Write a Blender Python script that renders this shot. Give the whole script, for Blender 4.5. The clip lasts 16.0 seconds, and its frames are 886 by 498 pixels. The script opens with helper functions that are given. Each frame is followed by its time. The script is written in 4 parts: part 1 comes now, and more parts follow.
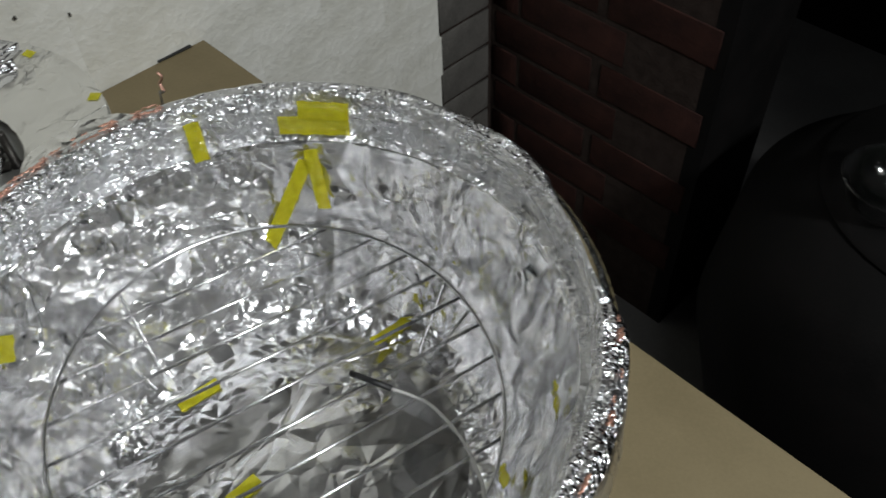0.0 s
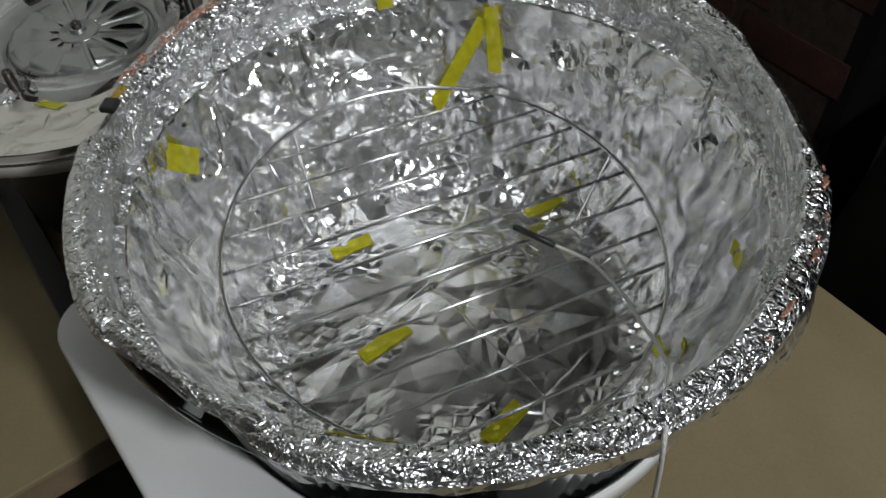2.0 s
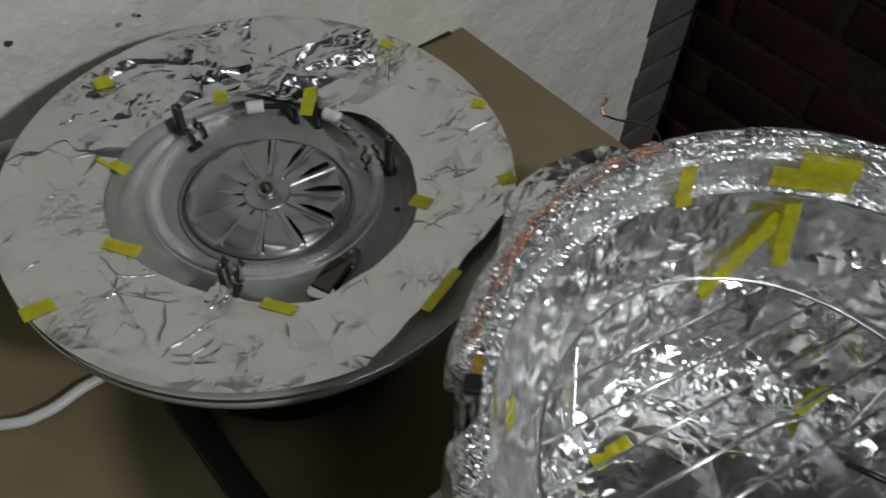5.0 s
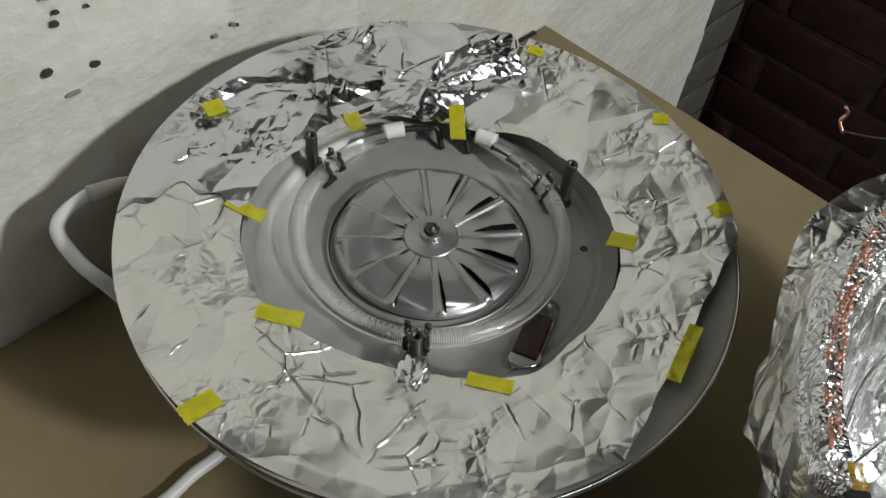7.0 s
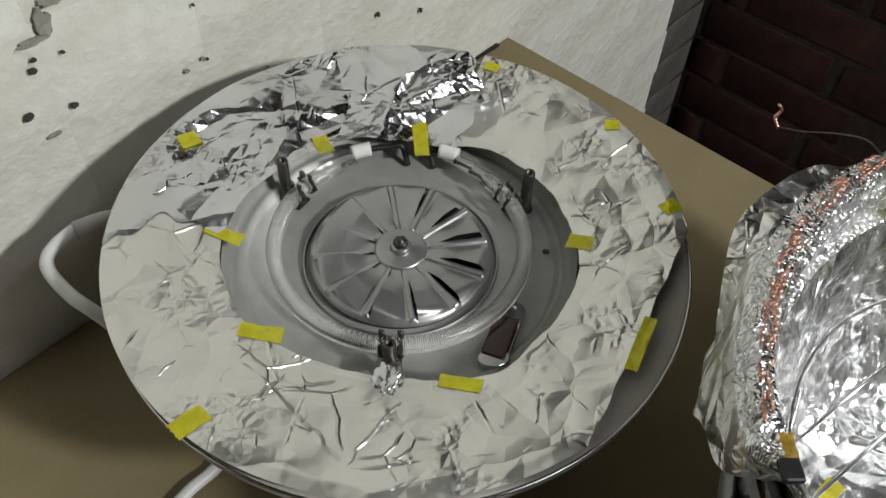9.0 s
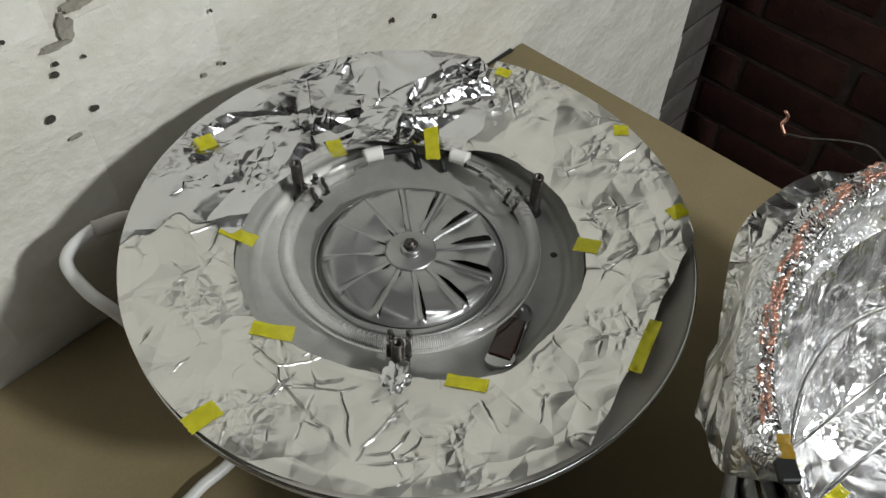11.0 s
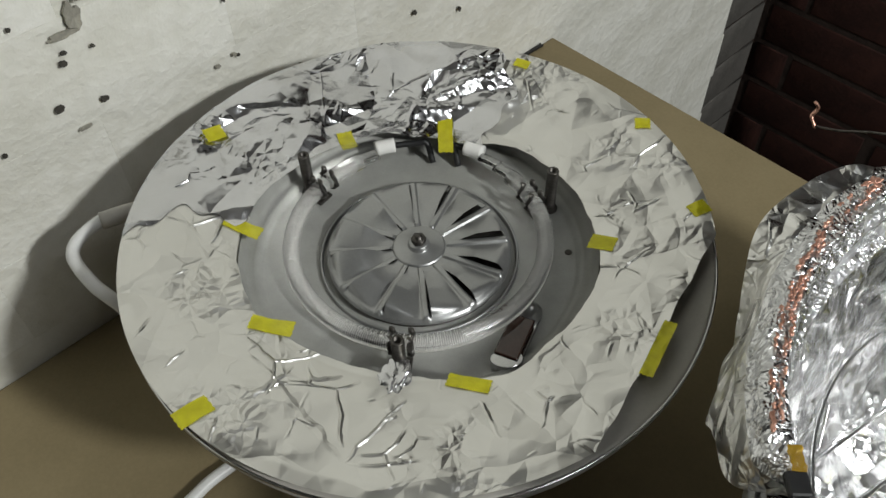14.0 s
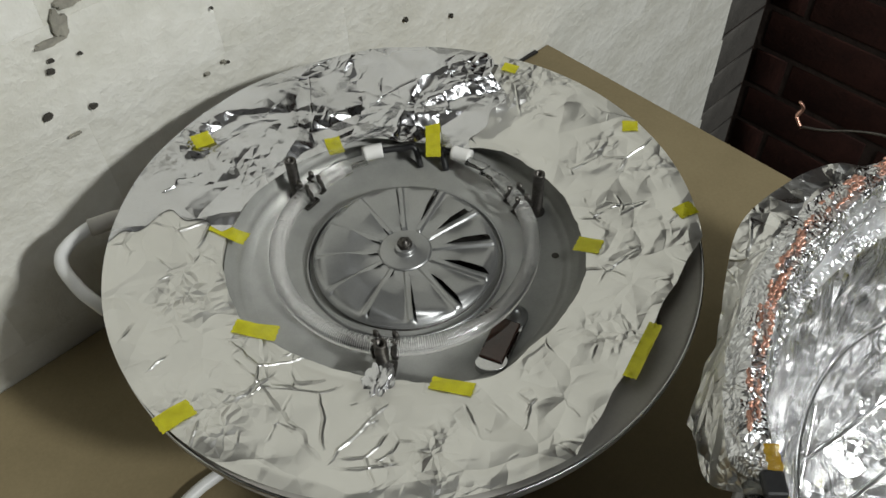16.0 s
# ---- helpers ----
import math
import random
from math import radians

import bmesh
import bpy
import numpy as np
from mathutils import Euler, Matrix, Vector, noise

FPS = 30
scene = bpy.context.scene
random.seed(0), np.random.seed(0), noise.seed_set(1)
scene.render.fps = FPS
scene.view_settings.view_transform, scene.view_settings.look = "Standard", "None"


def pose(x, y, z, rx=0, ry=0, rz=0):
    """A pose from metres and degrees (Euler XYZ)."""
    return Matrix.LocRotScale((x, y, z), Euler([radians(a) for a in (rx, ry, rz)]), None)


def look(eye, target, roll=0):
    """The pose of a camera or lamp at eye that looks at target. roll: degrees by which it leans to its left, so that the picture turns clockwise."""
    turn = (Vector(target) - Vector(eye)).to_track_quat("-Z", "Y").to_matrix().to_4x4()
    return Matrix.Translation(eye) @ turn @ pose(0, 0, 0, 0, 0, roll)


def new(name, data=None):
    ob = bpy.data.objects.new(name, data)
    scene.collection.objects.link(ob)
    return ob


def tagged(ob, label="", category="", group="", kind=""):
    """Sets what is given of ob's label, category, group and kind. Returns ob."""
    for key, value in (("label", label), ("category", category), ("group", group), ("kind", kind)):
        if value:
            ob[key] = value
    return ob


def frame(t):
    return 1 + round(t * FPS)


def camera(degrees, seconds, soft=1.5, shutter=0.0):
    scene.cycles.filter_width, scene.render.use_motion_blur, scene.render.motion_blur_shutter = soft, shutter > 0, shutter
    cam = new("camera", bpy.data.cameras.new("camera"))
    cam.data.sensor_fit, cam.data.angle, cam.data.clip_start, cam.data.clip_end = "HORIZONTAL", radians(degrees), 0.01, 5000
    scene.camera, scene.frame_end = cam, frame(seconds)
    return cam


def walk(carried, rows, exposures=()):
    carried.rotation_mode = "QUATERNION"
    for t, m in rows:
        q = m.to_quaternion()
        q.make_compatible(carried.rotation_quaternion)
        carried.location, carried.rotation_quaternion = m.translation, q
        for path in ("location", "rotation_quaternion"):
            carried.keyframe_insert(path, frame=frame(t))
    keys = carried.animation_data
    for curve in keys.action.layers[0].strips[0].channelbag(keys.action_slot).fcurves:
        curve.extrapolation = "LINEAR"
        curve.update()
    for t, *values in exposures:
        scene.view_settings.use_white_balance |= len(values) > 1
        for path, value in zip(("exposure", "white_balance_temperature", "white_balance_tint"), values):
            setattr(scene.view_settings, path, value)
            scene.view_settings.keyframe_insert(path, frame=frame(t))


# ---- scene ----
cam = camera(56.0, 16.0, soft=1.5, shutter=0.2)
PATH = [
    (0, (0.4252, -0.5066, 0.4384), (0.4616, 0.8178, -1.0598), -3.21),
    (0.5, (0.3778, -0.5233, 0.4236), (0.2155, 0.8466, -1.0245), -3.47),
    (1, (0.3637, -0.5513, 0.4148), (-0.0102, 0.8003, -1.0112), -5.36),
    (1.5, (0.3730, -0.5932, 0.4012), (0.0423, 0.7610, -1.0329), -4.41),
    (2, (0.3627, -0.5668, 0.3881), (0.2141, 0.7142, -1.1406), -3.36),
    (2.5, (0.3565, -0.5324, 0.3669), (0.3062, 0.6808, -1.2223), -1.89),
    (3, (0.3569, -0.5368, 0.3709), (0.3723, 0.6708, -1.2234), -0.73),
    (3.5, (0.3553, -0.5425, 0.3815), (0.3885, 0.6760, -1.2040), -0.62),
    (4, (0.3468, -0.5357, 0.3992), (0.0713, 0.7307, -1.1241), -8.73),
    (4.2, (0.2962, -0.5203, 0.4037), (0.1038, 0.7827, -1.0958), -6.63),
    (4.5, (0.2166, -0.4805, 0.4270), (0.1979, 0.7771, -1.1281), -1.34),
    (4.7, (0.1818, -0.4589, 0.4175), (0.2061, 0.8262, -1.1072), 0.38),
    (5, (0.1082, -0.4144, 0.4299), (0.1754, 0.8509, -1.1175), 3.72),
    (5.2, (0.0749, -0.3866, 0.4301), (0.1188, 0.8571, -1.1356), 4.07),
    (7.3, (-0.0423, -0.3203, 0.3649), (0.1578, 0.9250, -1.1873), 4.76),
    (7.5, (-0.0442, -0.3322, 0.3695), (0.1471, 0.8980, -1.1957), 3.40),
    (8, (-0.0410, -0.3482, 0.3835), (0.1230, 0.8972, -1.1729), 1.13),
    (8.5, (-0.0306, -0.3466, 0.3864), (0.1582, 0.9077, -1.1599), 2.30),
    (9, (-0.0257, -0.3393, 0.3937), (0.1713, 0.9208, -1.1468), 2.40),
    (11.3, (-0.0216, -0.3486, 0.4013), (0.1175, 0.9273, -1.1325), 0.87),
    (11.5, (-0.0217, -0.3496, 0.4018), (0.1008, 0.9324, -1.1284), 0.23),
    (12, (-0.0222, -0.3462, 0.3971), (0.0769, 0.9427, -1.1290), -0.36),
    (12.5, (-0.0144, -0.3384, 0.3951), (0.0805, 0.9353, -1.1438), -0.37),
    (13, (-0.0063, -0.3340, 0.3947), (0.0909, 0.9393, -1.1446), -0.20),
    (13.5, (-0.0101, -0.3384, 0.3912), (0.0767, 0.9379, -1.1462), -0.26),
    (14, (0.0032, -0.3403, 0.3828), (0.0481, 0.9466, -1.1475), -1.63),
    (14.5, (0.0033, -0.3433, 0.3828), (0.0408, 0.9478, -1.1441), -2.00),
    (15, (0.0071, -0.3441, 0.3866), (0.0420, 0.9479, -1.1396), -2.43),
    (15.5, (0.0086, -0.3437, 0.3859), (0.0464, 0.9530, -1.1363), -2.42),
    (16, (0.0173, -0.3441, 0.3785), (0.0418, 0.9652, -1.1332), -2.71),
]
EXPOSURES = [(0.0, -0.75, 6320, 10), (0.5, -1.2, 6320, 10), (1.0, -1.35, 6320, 10), (1.5, -1.18, 6320, 10), (2.5, -1.02, 6320, 10), (3.4, -0.85, 6320, 10), (4.0, -1.2, 6320, 10), (4.5, -1.3, 6320, 10), (5.2, -1.17, 6300, 10), (7.3, -0.42, 6500, 10), (9.0, -0.36, 6500, 10), (16.0, -0.37, 6480, 9)]
walk(cam, [(t, look(eye, target, roll)) for t, eye, target, roll in PATH], EXPOSURES)

# The lid's rim lies at z = 0, its centre at the origin; the table top at TABLE.
TABLE, FLOOR, CEIL = -0.175, -0.9, 1.5
BOWL = Vector((0.327, -0.230, 0.0))
WALL = Vector((-0.215, 0.112, 0.0))          # a point of the white wall's face
U = Vector((0.763, 0.647, 0.0)).normalized()  # along the white wall
V = Vector((0.647, -0.763, 0.0)).normalized()  # from it into the room


def room(u, v, z):
    return WALL + U * u + V * v + Vector((0, 0, z))


# ---- light ----
world = bpy.data.worlds.new("world")
scene.world = world
world.use_nodes = True
world.node_tree.nodes["Background"].inputs[0].default_value = (0.9, 0.95, 1.0, 1)
world.node_tree.nodes["Background"].inputs[1].default_value = 0.02


def area(name, eye, target, size, size_y, watts, colour):
    lamp = bpy.data.lights.new(name, "AREA")
    lamp.shape, lamp.size, lamp.size_y, lamp.energy, lamp.color = "RECTANGLE", size, size_y, watts, colour
    ob = new(name, lamp)
    ob.matrix_world = look(eye, target)
    return ob


work = bpy.data.lights.new("work_lamp_light", "SPOT")
work.energy, work.color, work.shadow_soft_size = 190.0, (0.98, 1.0, 0.97), 0.09
work.spot_size, work.spot_blend = radians(64), 0.5
new("work_lamp_light", work).matrix_world = look((1.5, -1.3, 1.38), (0.17, -0.02, -0.18))
# Fill lamp added overhead to lift bowl and shadows; no such source is known.
area("overhead_fill", room(0.3, 1.2, 1.47), room(0.3, 1.2, 0), 0.5, 0.5, 6.2, (0.97, 1.0, 1.0))


# ---- materials ----
def nodes_of(name):
    m = bpy.data.materials.new(name)
    m.use_nodes = True
    t = m.node_tree
    return m, t, t.nodes["Principled BSDF"]


def add(t, kind, operation="", feature="", distance="", **values):
    n = t.nodes.new(kind)
    if operation:
        n.operation = operation
    if feature:
        n.feature = feature
    if distance:
        n.distance = distance
    for key, value in values.items():
        n.inputs[key].default_value = value
    return n


def ramp(t, source, stops):
    r = t.nodes.new("ShaderNodeValToRGB")
    while len(r.color_ramp.elements) < len(stops):
        r.color_ramp.elements.new(0.5)
    for e, (pos, col) in zip(r.color_ramp.elements, stops):
        e.position, e.color = pos, (*col, 1)
    t.links.new(source, r.inputs[0])
    return r.outputs[0]


def surface(name, low, high, rough=0.6, metal=0.0, grain=40.0, bump=0.3, fine=400.0, depth=0.002, rough_spread=0.1, coat=0.0):
    """A plain surface with colour variation at two scales, and relief."""
    m, t, b = nodes_of(name)
    at = t.nodes.new("ShaderNodeTexCoord").outputs["Object"]
    big = add(t, "ShaderNodeTexNoise", Scale=grain, Detail=6.0, Roughness=0.6)
    small = add(t, "ShaderNodeTexNoise", Scale=fine, Detail=3.0, Roughness=0.6)
    for n in (big, small):
        t.links.new(at, n.inputs["Vector"])
    mix = add(t, "ShaderNodeMath", operation="ADD")
    half = add(t, "ShaderNodeMath", operation="MULTIPLY")
    half.inputs[1].default_value = 0.4
    t.links.new(small.outputs[0], half.inputs[0])
    t.links.new(big.outputs[0], mix.inputs[0])
    t.links.new(half.outputs[0], mix.inputs[1])
    t.links.new(ramp(t, mix.outputs[0], [(0.45, low), (0.95, high)]), b.inputs["Base Color"])
    rr = add(t, "ShaderNodeMapRange")
    rr.inputs[3].default_value, rr.inputs[4].default_value = max(0.02, rough - rough_spread), rough + rough_spread
    t.links.new(big.outputs[0], rr.inputs[0])
    t.links.new(rr.outputs[0], b.inputs["Roughness"])
    b.inputs["Metallic"].default_value = metal
    b.inputs["Coat Weight"].default_value = coat
    bp = add(t, "ShaderNodeBump", Strength=bump, Distance=depth)
    t.links.new(mix.outputs[0], bp.inputs["Height"])
    t.links.new(bp.outputs[0], b.inputs["Normal"])
    return m


def foil(name, tone, rough, layers, creases=(), warp=0.6, stretch=1.0, speckle=0.3):
    """Aluminium foil: flat facets that meet in sharp ridges, at several sizes (scale, slope, share that is creased), and single fold lines (scale, height, share)."""
    m, t, b = nodes_of(name)
    at = t.nodes.new("ShaderNodeTexCoord").outputs["Object"]
    bend = add(t, "ShaderNodeTexNoise", Scale=26.0, Detail=3.0)
    t.links.new(at, bend.inputs["Vector"])
    off = add(t, "ShaderNodeVectorMath", operation="SCALE")
    off.inputs["Scale"].default_value = 0.03 * warp
    t.links.new(bend.outputs["Color"], off.inputs[0])
    pull = add(t, "ShaderNodeVectorMath", operation="MULTIPLY")
    pull.inputs[1].default_value = (1.0, 1.0, stretch)
    t.links.new(at, pull.inputs[0])
    moved = add(t, "ShaderNodeVectorMath", operation="ADD")
    t.links.new(pull.outputs[0], moved.inputs[0])
    t.links.new(off.outputs[0], moved.inputs[1])

    def both(operation, p, q):
        n = add(t, "ShaderNodeMath", operation=operation)
        for k, v in enumerate((p, q)):
            if isinstance(v, float):
                n.inputs[k].default_value = v
            else:
                t.links.new(v, n.inputs[k])
        return n.outputs[0]

    def spread(source, values):
        n = add(t, "ShaderNodeMapRange")
        for k, value in enumerate(values):
            n.inputs[k + 1].default_value = value
        t.links.new(source, n.inputs[0])
        return n.outputs[0]

    def share(scale, part_of, sharp):
        """A soft mask that covers about one part of the surface."""
        n = add(t, "ShaderNodeTexNoise", Scale=scale, Detail=2.0)
        t.links.new(moved.outputs[0], n.inputs["Vector"])
        mid = 0.5 + 0.28 * (0.5 - part_of)
        return spread(n.outputs[0], (mid - sharp, mid + sharp, 0.0, 1.0))

    def edges(scale):
        n = add(t, "ShaderNodeTexVoronoi", Scale=float(scale), feature="DISTANCE_TO_EDGE")
        t.links.new(moved.outputs[0], n.inputs["Vector"])
        return n.outputs["Distance"]

    total = None
    for scale, slope, part_of in layers:
        h = both("MULTIPLY", edges(scale), slope / scale)
        if part_of < 1.0:
            h = both("MULTIPLY", h, share(min(scale * 0.38, 17.0), part_of, 0.08))
        total = both("ADD", total, h) if total else h
    for scale, height, part_of in creases:
        line = spread(edges(scale), (0.0, 0.0011 * scale, 1.0, 0.0))
        total = both("ADD", total, both("MULTIPLY", both("MULTIPLY", line, height), share(scale * 0.8, part_of, 0.05)))
    bp = add(t, "ShaderNodeBump", Strength=1.0, Distance=1.0)
    t.links.new(total, bp.inputs["Height"])
    t.links.new(bp.outputs[0], b.inputs["Normal"])
    t.links.new(ramp(t, bend.outputs[0], [(0.3, tuple(0.92 * c for c in tone)), (0.7, tone)]), b.inputs["Base Color"])
    b.inputs["Metallic"].default_value = 1.0
    t.links.new(spread(bend.outputs[0], (0.3, 0.7, rough * (1 - speckle), rough * (1 + speckle))), b.inputs["Roughness"])
    return m


def glass(name, tint=(1, 1, 1), rough=0.02, ior=1.47):
    m, t, b = nodes_of(name)
    b.inputs["Base Color"].default_value = (*tint, 1)
    b.inputs["Roughness"].default_value = rough
    b.inputs["IOR"].default_value = ior
    b.inputs["Transmission Weight"].default_value = 1.0
    return m


FOIL_BOWL = foil("crumpled_foil", (0.96, 0.96, 0.97), 0.21, [(13, 0.18, 1.0), (29, 0.31, 0.85), (66, 0.45, 0.5), (170, 0.3, 0.25)], [(26, 0.001, 0.25), (55, 0.0008, 0.2)], warp=0.3, stretch=0.65)
FOIL_RIM = foil("tight_foil", (0.92, 0.92, 0.94), 0.28, [(45, 0.3, 1.0), (150, 0.45, 1.0), (380, 0.5, 1.0)], warp=0.8)
FOIL_FLOOR = foil("smoothed_foil", (0.96, 0.96, 0.97), 0.2, [(5, 0.06, 1.0), (12, 0.08, 1.0), (34, 0.1, 0.6), (95, 0.25, 0.3)], [(8, 0.0005, 0.4)], warp=0.2)
FOIL_FLAP = foil("loose_foil", (0.88, 0.87, 0.85), 0.33, [(14, 0.2, 1.0), (40, 0.3, 0.8), (110, 0.32, 0.7)], [(30, 0.001, 0.4)], warp=0.6)
FOIL_LID = foil("matt_foil", (0.83, 0.82, 0.79), 0.36, [(8, 0.08, 1.0), (19, 0.13, 0.7), (48, 0.26, 0.36), (130, 0.3, 0.16)], [(13, 0.001, 0.16), (27, 0.001, 0.16), (50, 0.0007, 0.1)], warp=0.4, speckle=0.15)
FOIL_SHINY = foil("bright_foil", (0.74, 0.74, 0.76), 0.22, [(6, 0.3, 1.0), (15, 0.3, 0.8), (40, 0.3, 0.4), (110, 0.35, 0.3)], [(18, 0.0008, 0.2), (44, 0.0007, 0.15)], warp=0.35)
PLATE = surface("galvanised_plate", (0.285, 0.285, 0.27), (0.365, 0.365, 0.345), 0.6, 0.22, 60, 0.05, 900)
FAN = surface("stamped_steel", (0.33, 0.335, 0.335), (0.42, 0.42, 0.42), 0.34, 0.8, 30, 0.04, 700)
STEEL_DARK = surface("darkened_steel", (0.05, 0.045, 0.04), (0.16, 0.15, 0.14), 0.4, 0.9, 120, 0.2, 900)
STEEL = surface("steel_wire", (0.5, 0.5, 0.51), (0.7, 0.7, 0.7), 0.14, 1.0, 80, 0.05, 900)
WIRE = surface("bright_rack_wire", (0.6, 0.6, 0.61), (0.75, 0.75, 0.75), 0.22, 1.0, 80, 0.0, 900, rough_spread=0.03)
RIM = surface("grey_lid_plastic", (0.42, 0.4, 0.37), (0.52, 0.5, 0.46), 0.45, 0.0, 30, 0.04, 500)
BLACK = surface("black_plastic", (0.012, 0.012, 0.013), (0.022, 0.022, 0.023), 0.45, 0.0, 30, 0.1, 600)
# Black of the iron stove; on the alcove walls it stands for shade.
IRON_AND_SHADE = surface("iron_and_shade_black", (0.003, 0.003, 0.003), (0.007, 0.006, 0.006), 0.7, 0.0, 12, 0.4, 200)
WHITE = surface("white_plastic", (0.74, 0.74, 0.75), (0.8, 0.8, 0.81), 0.35, 0.0, 14, 0.03, 500)
CABLE = surface("white_cable", (0.68, 0.68, 0.68), (0.78, 0.78, 0.77), 0.4, 0.0, 30, 0.05, 600)
CERAMIC = surface("white_ceramic", (0.78, 0.77, 0.74), (0.86, 0.85, 0.83), 0.6, 0.0, 90, 0.05, 900)
# Metal of the wire's tip; also colours the rim's built-in orange reflections.
COPPER_AND_GLINT = surface("copper", (0.6, 0.31, 0.22), (0.82, 0.5, 0.4), 0.42, 1.0, 90, 0.2, 700)
CARD = surface("brown_cardboard", (0.2, 0.157, 0.082), (0.27, 0.216, 0.12), 0.75, 0.0, 9, 0.12, 380, 0.001)
CARD_EDGE = surface("cardboard_edge", (0.17, 0.12, 0.07), (0.24, 0.18, 0.11), 0.85, 0.0, 60, 0.3, 500)
PAINT = surface("white_painted_brick", (0.7, 0.685, 0.61), (0.86, 0.85, 0.795), 0.55, 0.0, 13, 0.42, 75, 0.012)
# Bricks of the narrow strip, much darker than the white wall.
GREY_PAINT = surface("dark_grey_brick", (0.07, 0.066, 0.06), (0.13, 0.12, 0.11), 0.7, 0.0, 16, 0.5, 130, 0.006)
CHIP = surface("bare_render", (0.22, 0.21, 0.18), (0.4, 0.38, 0.32), 0.85, 0.0, 60, 0.6, 300, 0.003)
PIT = surface("dark_pit", (0.03, 0.027, 0.022), (0.09, 0.082, 0.07), 0.9, 0.0, 90, 0.5, 500)
# Pier brick and mortar: the pier's deep shade is put into these colours.
SHADED_BRICK = surface("shaded_red_brick", (0.018, 0.009, 0.008), (0.046, 0.019, 0.015), 0.85, 0.0, 22, 0.6, 200, 0.004)
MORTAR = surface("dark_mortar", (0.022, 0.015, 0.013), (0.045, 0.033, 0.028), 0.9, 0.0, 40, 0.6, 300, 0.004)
PLASTER = surface("room_plaster", (0.46, 0.455, 0.45), (0.54, 0.53, 0.52), 0.8, 0.0, 4, 0.15, 90)
FLOORING = surface("dark_floor", (0.08, 0.078, 0.077), (0.12, 0.117, 0.115), 0.65, 0.0, 6, 0.2, 120)
SLATE = surface("slate_grey_board", (0.06, 0.065, 0.07), (0.1, 0.105, 0.11), 0.6, 0.0, 20, 0.15, 300)
PCB = surface("red_circuit_board", (0.05, 0.002, 0.008), (0.1, 0.005, 0.014), 0.35, 0.0, 80, 0.1, 700)
LCD = surface("green_grey_display", (0.17, 0.18, 0.11), (0.22, 0.23, 0.15), 0.2, 0.0, 30, 0.02, 300)
BROWN = surface("dark_brown_rubber", (0.012, 0.008, 0.008), (0.024, 0.016, 0.015), 0.55, 0.0, 40, 0.3, 400)
BLUE = surface("blue_plastic", (0.03, 0.12, 0.4), (0.05, 0.2, 0.55), 0.35)
MICA = surface("brown_glass_strip", (0.035, 0.014, 0.01), (0.06, 0.025, 0.018), 0.12, 0.0, 60, 0.05, 500, coat=0.5)
BRAID = surface("silver_braid", (0.55, 0.54, 0.52), (0.75, 0.74, 0.72), 0.4, 0.3, 600, 0.5, 2500)
GLASS = glass("clear_glass", (0.97, 0.99, 0.98))
QUARTZ = glass("quartz_tube", (0.98, 0.98, 0.98), 0.05)

# Low sheen helps keep the pier and alcove dark.
for dull in (IRON_AND_SHADE, SHADED_BRICK, MORTAR):
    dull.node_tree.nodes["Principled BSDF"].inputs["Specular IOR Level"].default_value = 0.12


def tape_material(name, colour):
    m, t, b = nodes_of(name)
    at = t.nodes.new("ShaderNodeTexCoord").outputs["Object"]
    n = add(t, "ShaderNodeTexNoise", Scale=160.0, Detail=4.0)
    t.links.new(at, n.inputs["Vector"])
    t.links.new(ramp(t, n.outputs[0], [(0.3, tuple(c * 0.75 for c in colour)), (0.7, colour)]), b.inputs["Base Color"])
    b.inputs["Roughness"].default_value = 0.2
    b.inputs["Metallic"].default_value = 0.3
    b.inputs["Alpha"].default_value = 0.7
    bp = add(t, "ShaderNodeBump", Strength=0.5, Distance=0.003)
    t.links.new(n.outputs[0], bp.inputs["Height"])
    t.links.new(bp.outputs[0], b.inputs["Normal"])
    return m


TAPE = tape_material("yellow_film_tape", (0.8, 0.75, 0.02))
TAPE_ORANGE = tape_material("orange_film_tape", (0.62, 0.38, 0.02))


# ---- mesh helpers ----
def mesh_from(verts, faces, smooth=True):
    me = bpy.data.meshes.new("mesh")
    me.from_pydata([tuple(v) for v in verts], [], faces)
    me.validate()
    bm = bmesh.new()
    bm.from_mesh(me)
    bpy.data.meshes.remove(me)
    for f in bm.faces:
        f.smooth = smooth
    return bm


def part(name, bm, material, parent=None, label=""):
    me = bpy.data.meshes.new(name)
    bmesh.ops.recalc_face_normals(bm, faces=bm.faces)
    bm.to_mesh(me)
    bm.free()
    me.materials.append(material)
    ob = new(name, me)
    if parent is not None:
        ob.parent = parent
    return tagged(ob, label)


def thing(name, place, label, category, group="", kind=""):
    ob = new(name)
    ob.location = place
    ob.empty_display_size = 0.05
    bpy.context.view_layer.update()
    return tagged(ob, label, category, group, kind)


def lathe(profile, n=96, closed=False):
    """Turns (r, z) pairs about the z axis."""
    verts, faces, m = [], [], len(profile)
    for k in range(n):
        a = 2 * math.pi * k / n
        verts += [(r * math.cos(a), r * math.sin(a), z) for r, z in profile]
    for k in range(n):
        k2 = (k + 1) % n
        for i in range(m if closed else m - 1):
            j = (i + 1) % m
            faces.append((k * m + i, k2 * m + i, k2 * m + j, k * m + j))
    bm = mesh_from(verts, faces)
    bmesh.ops.remove_doubles(bm, verts=bm.verts, dist=1e-6)
    return bm


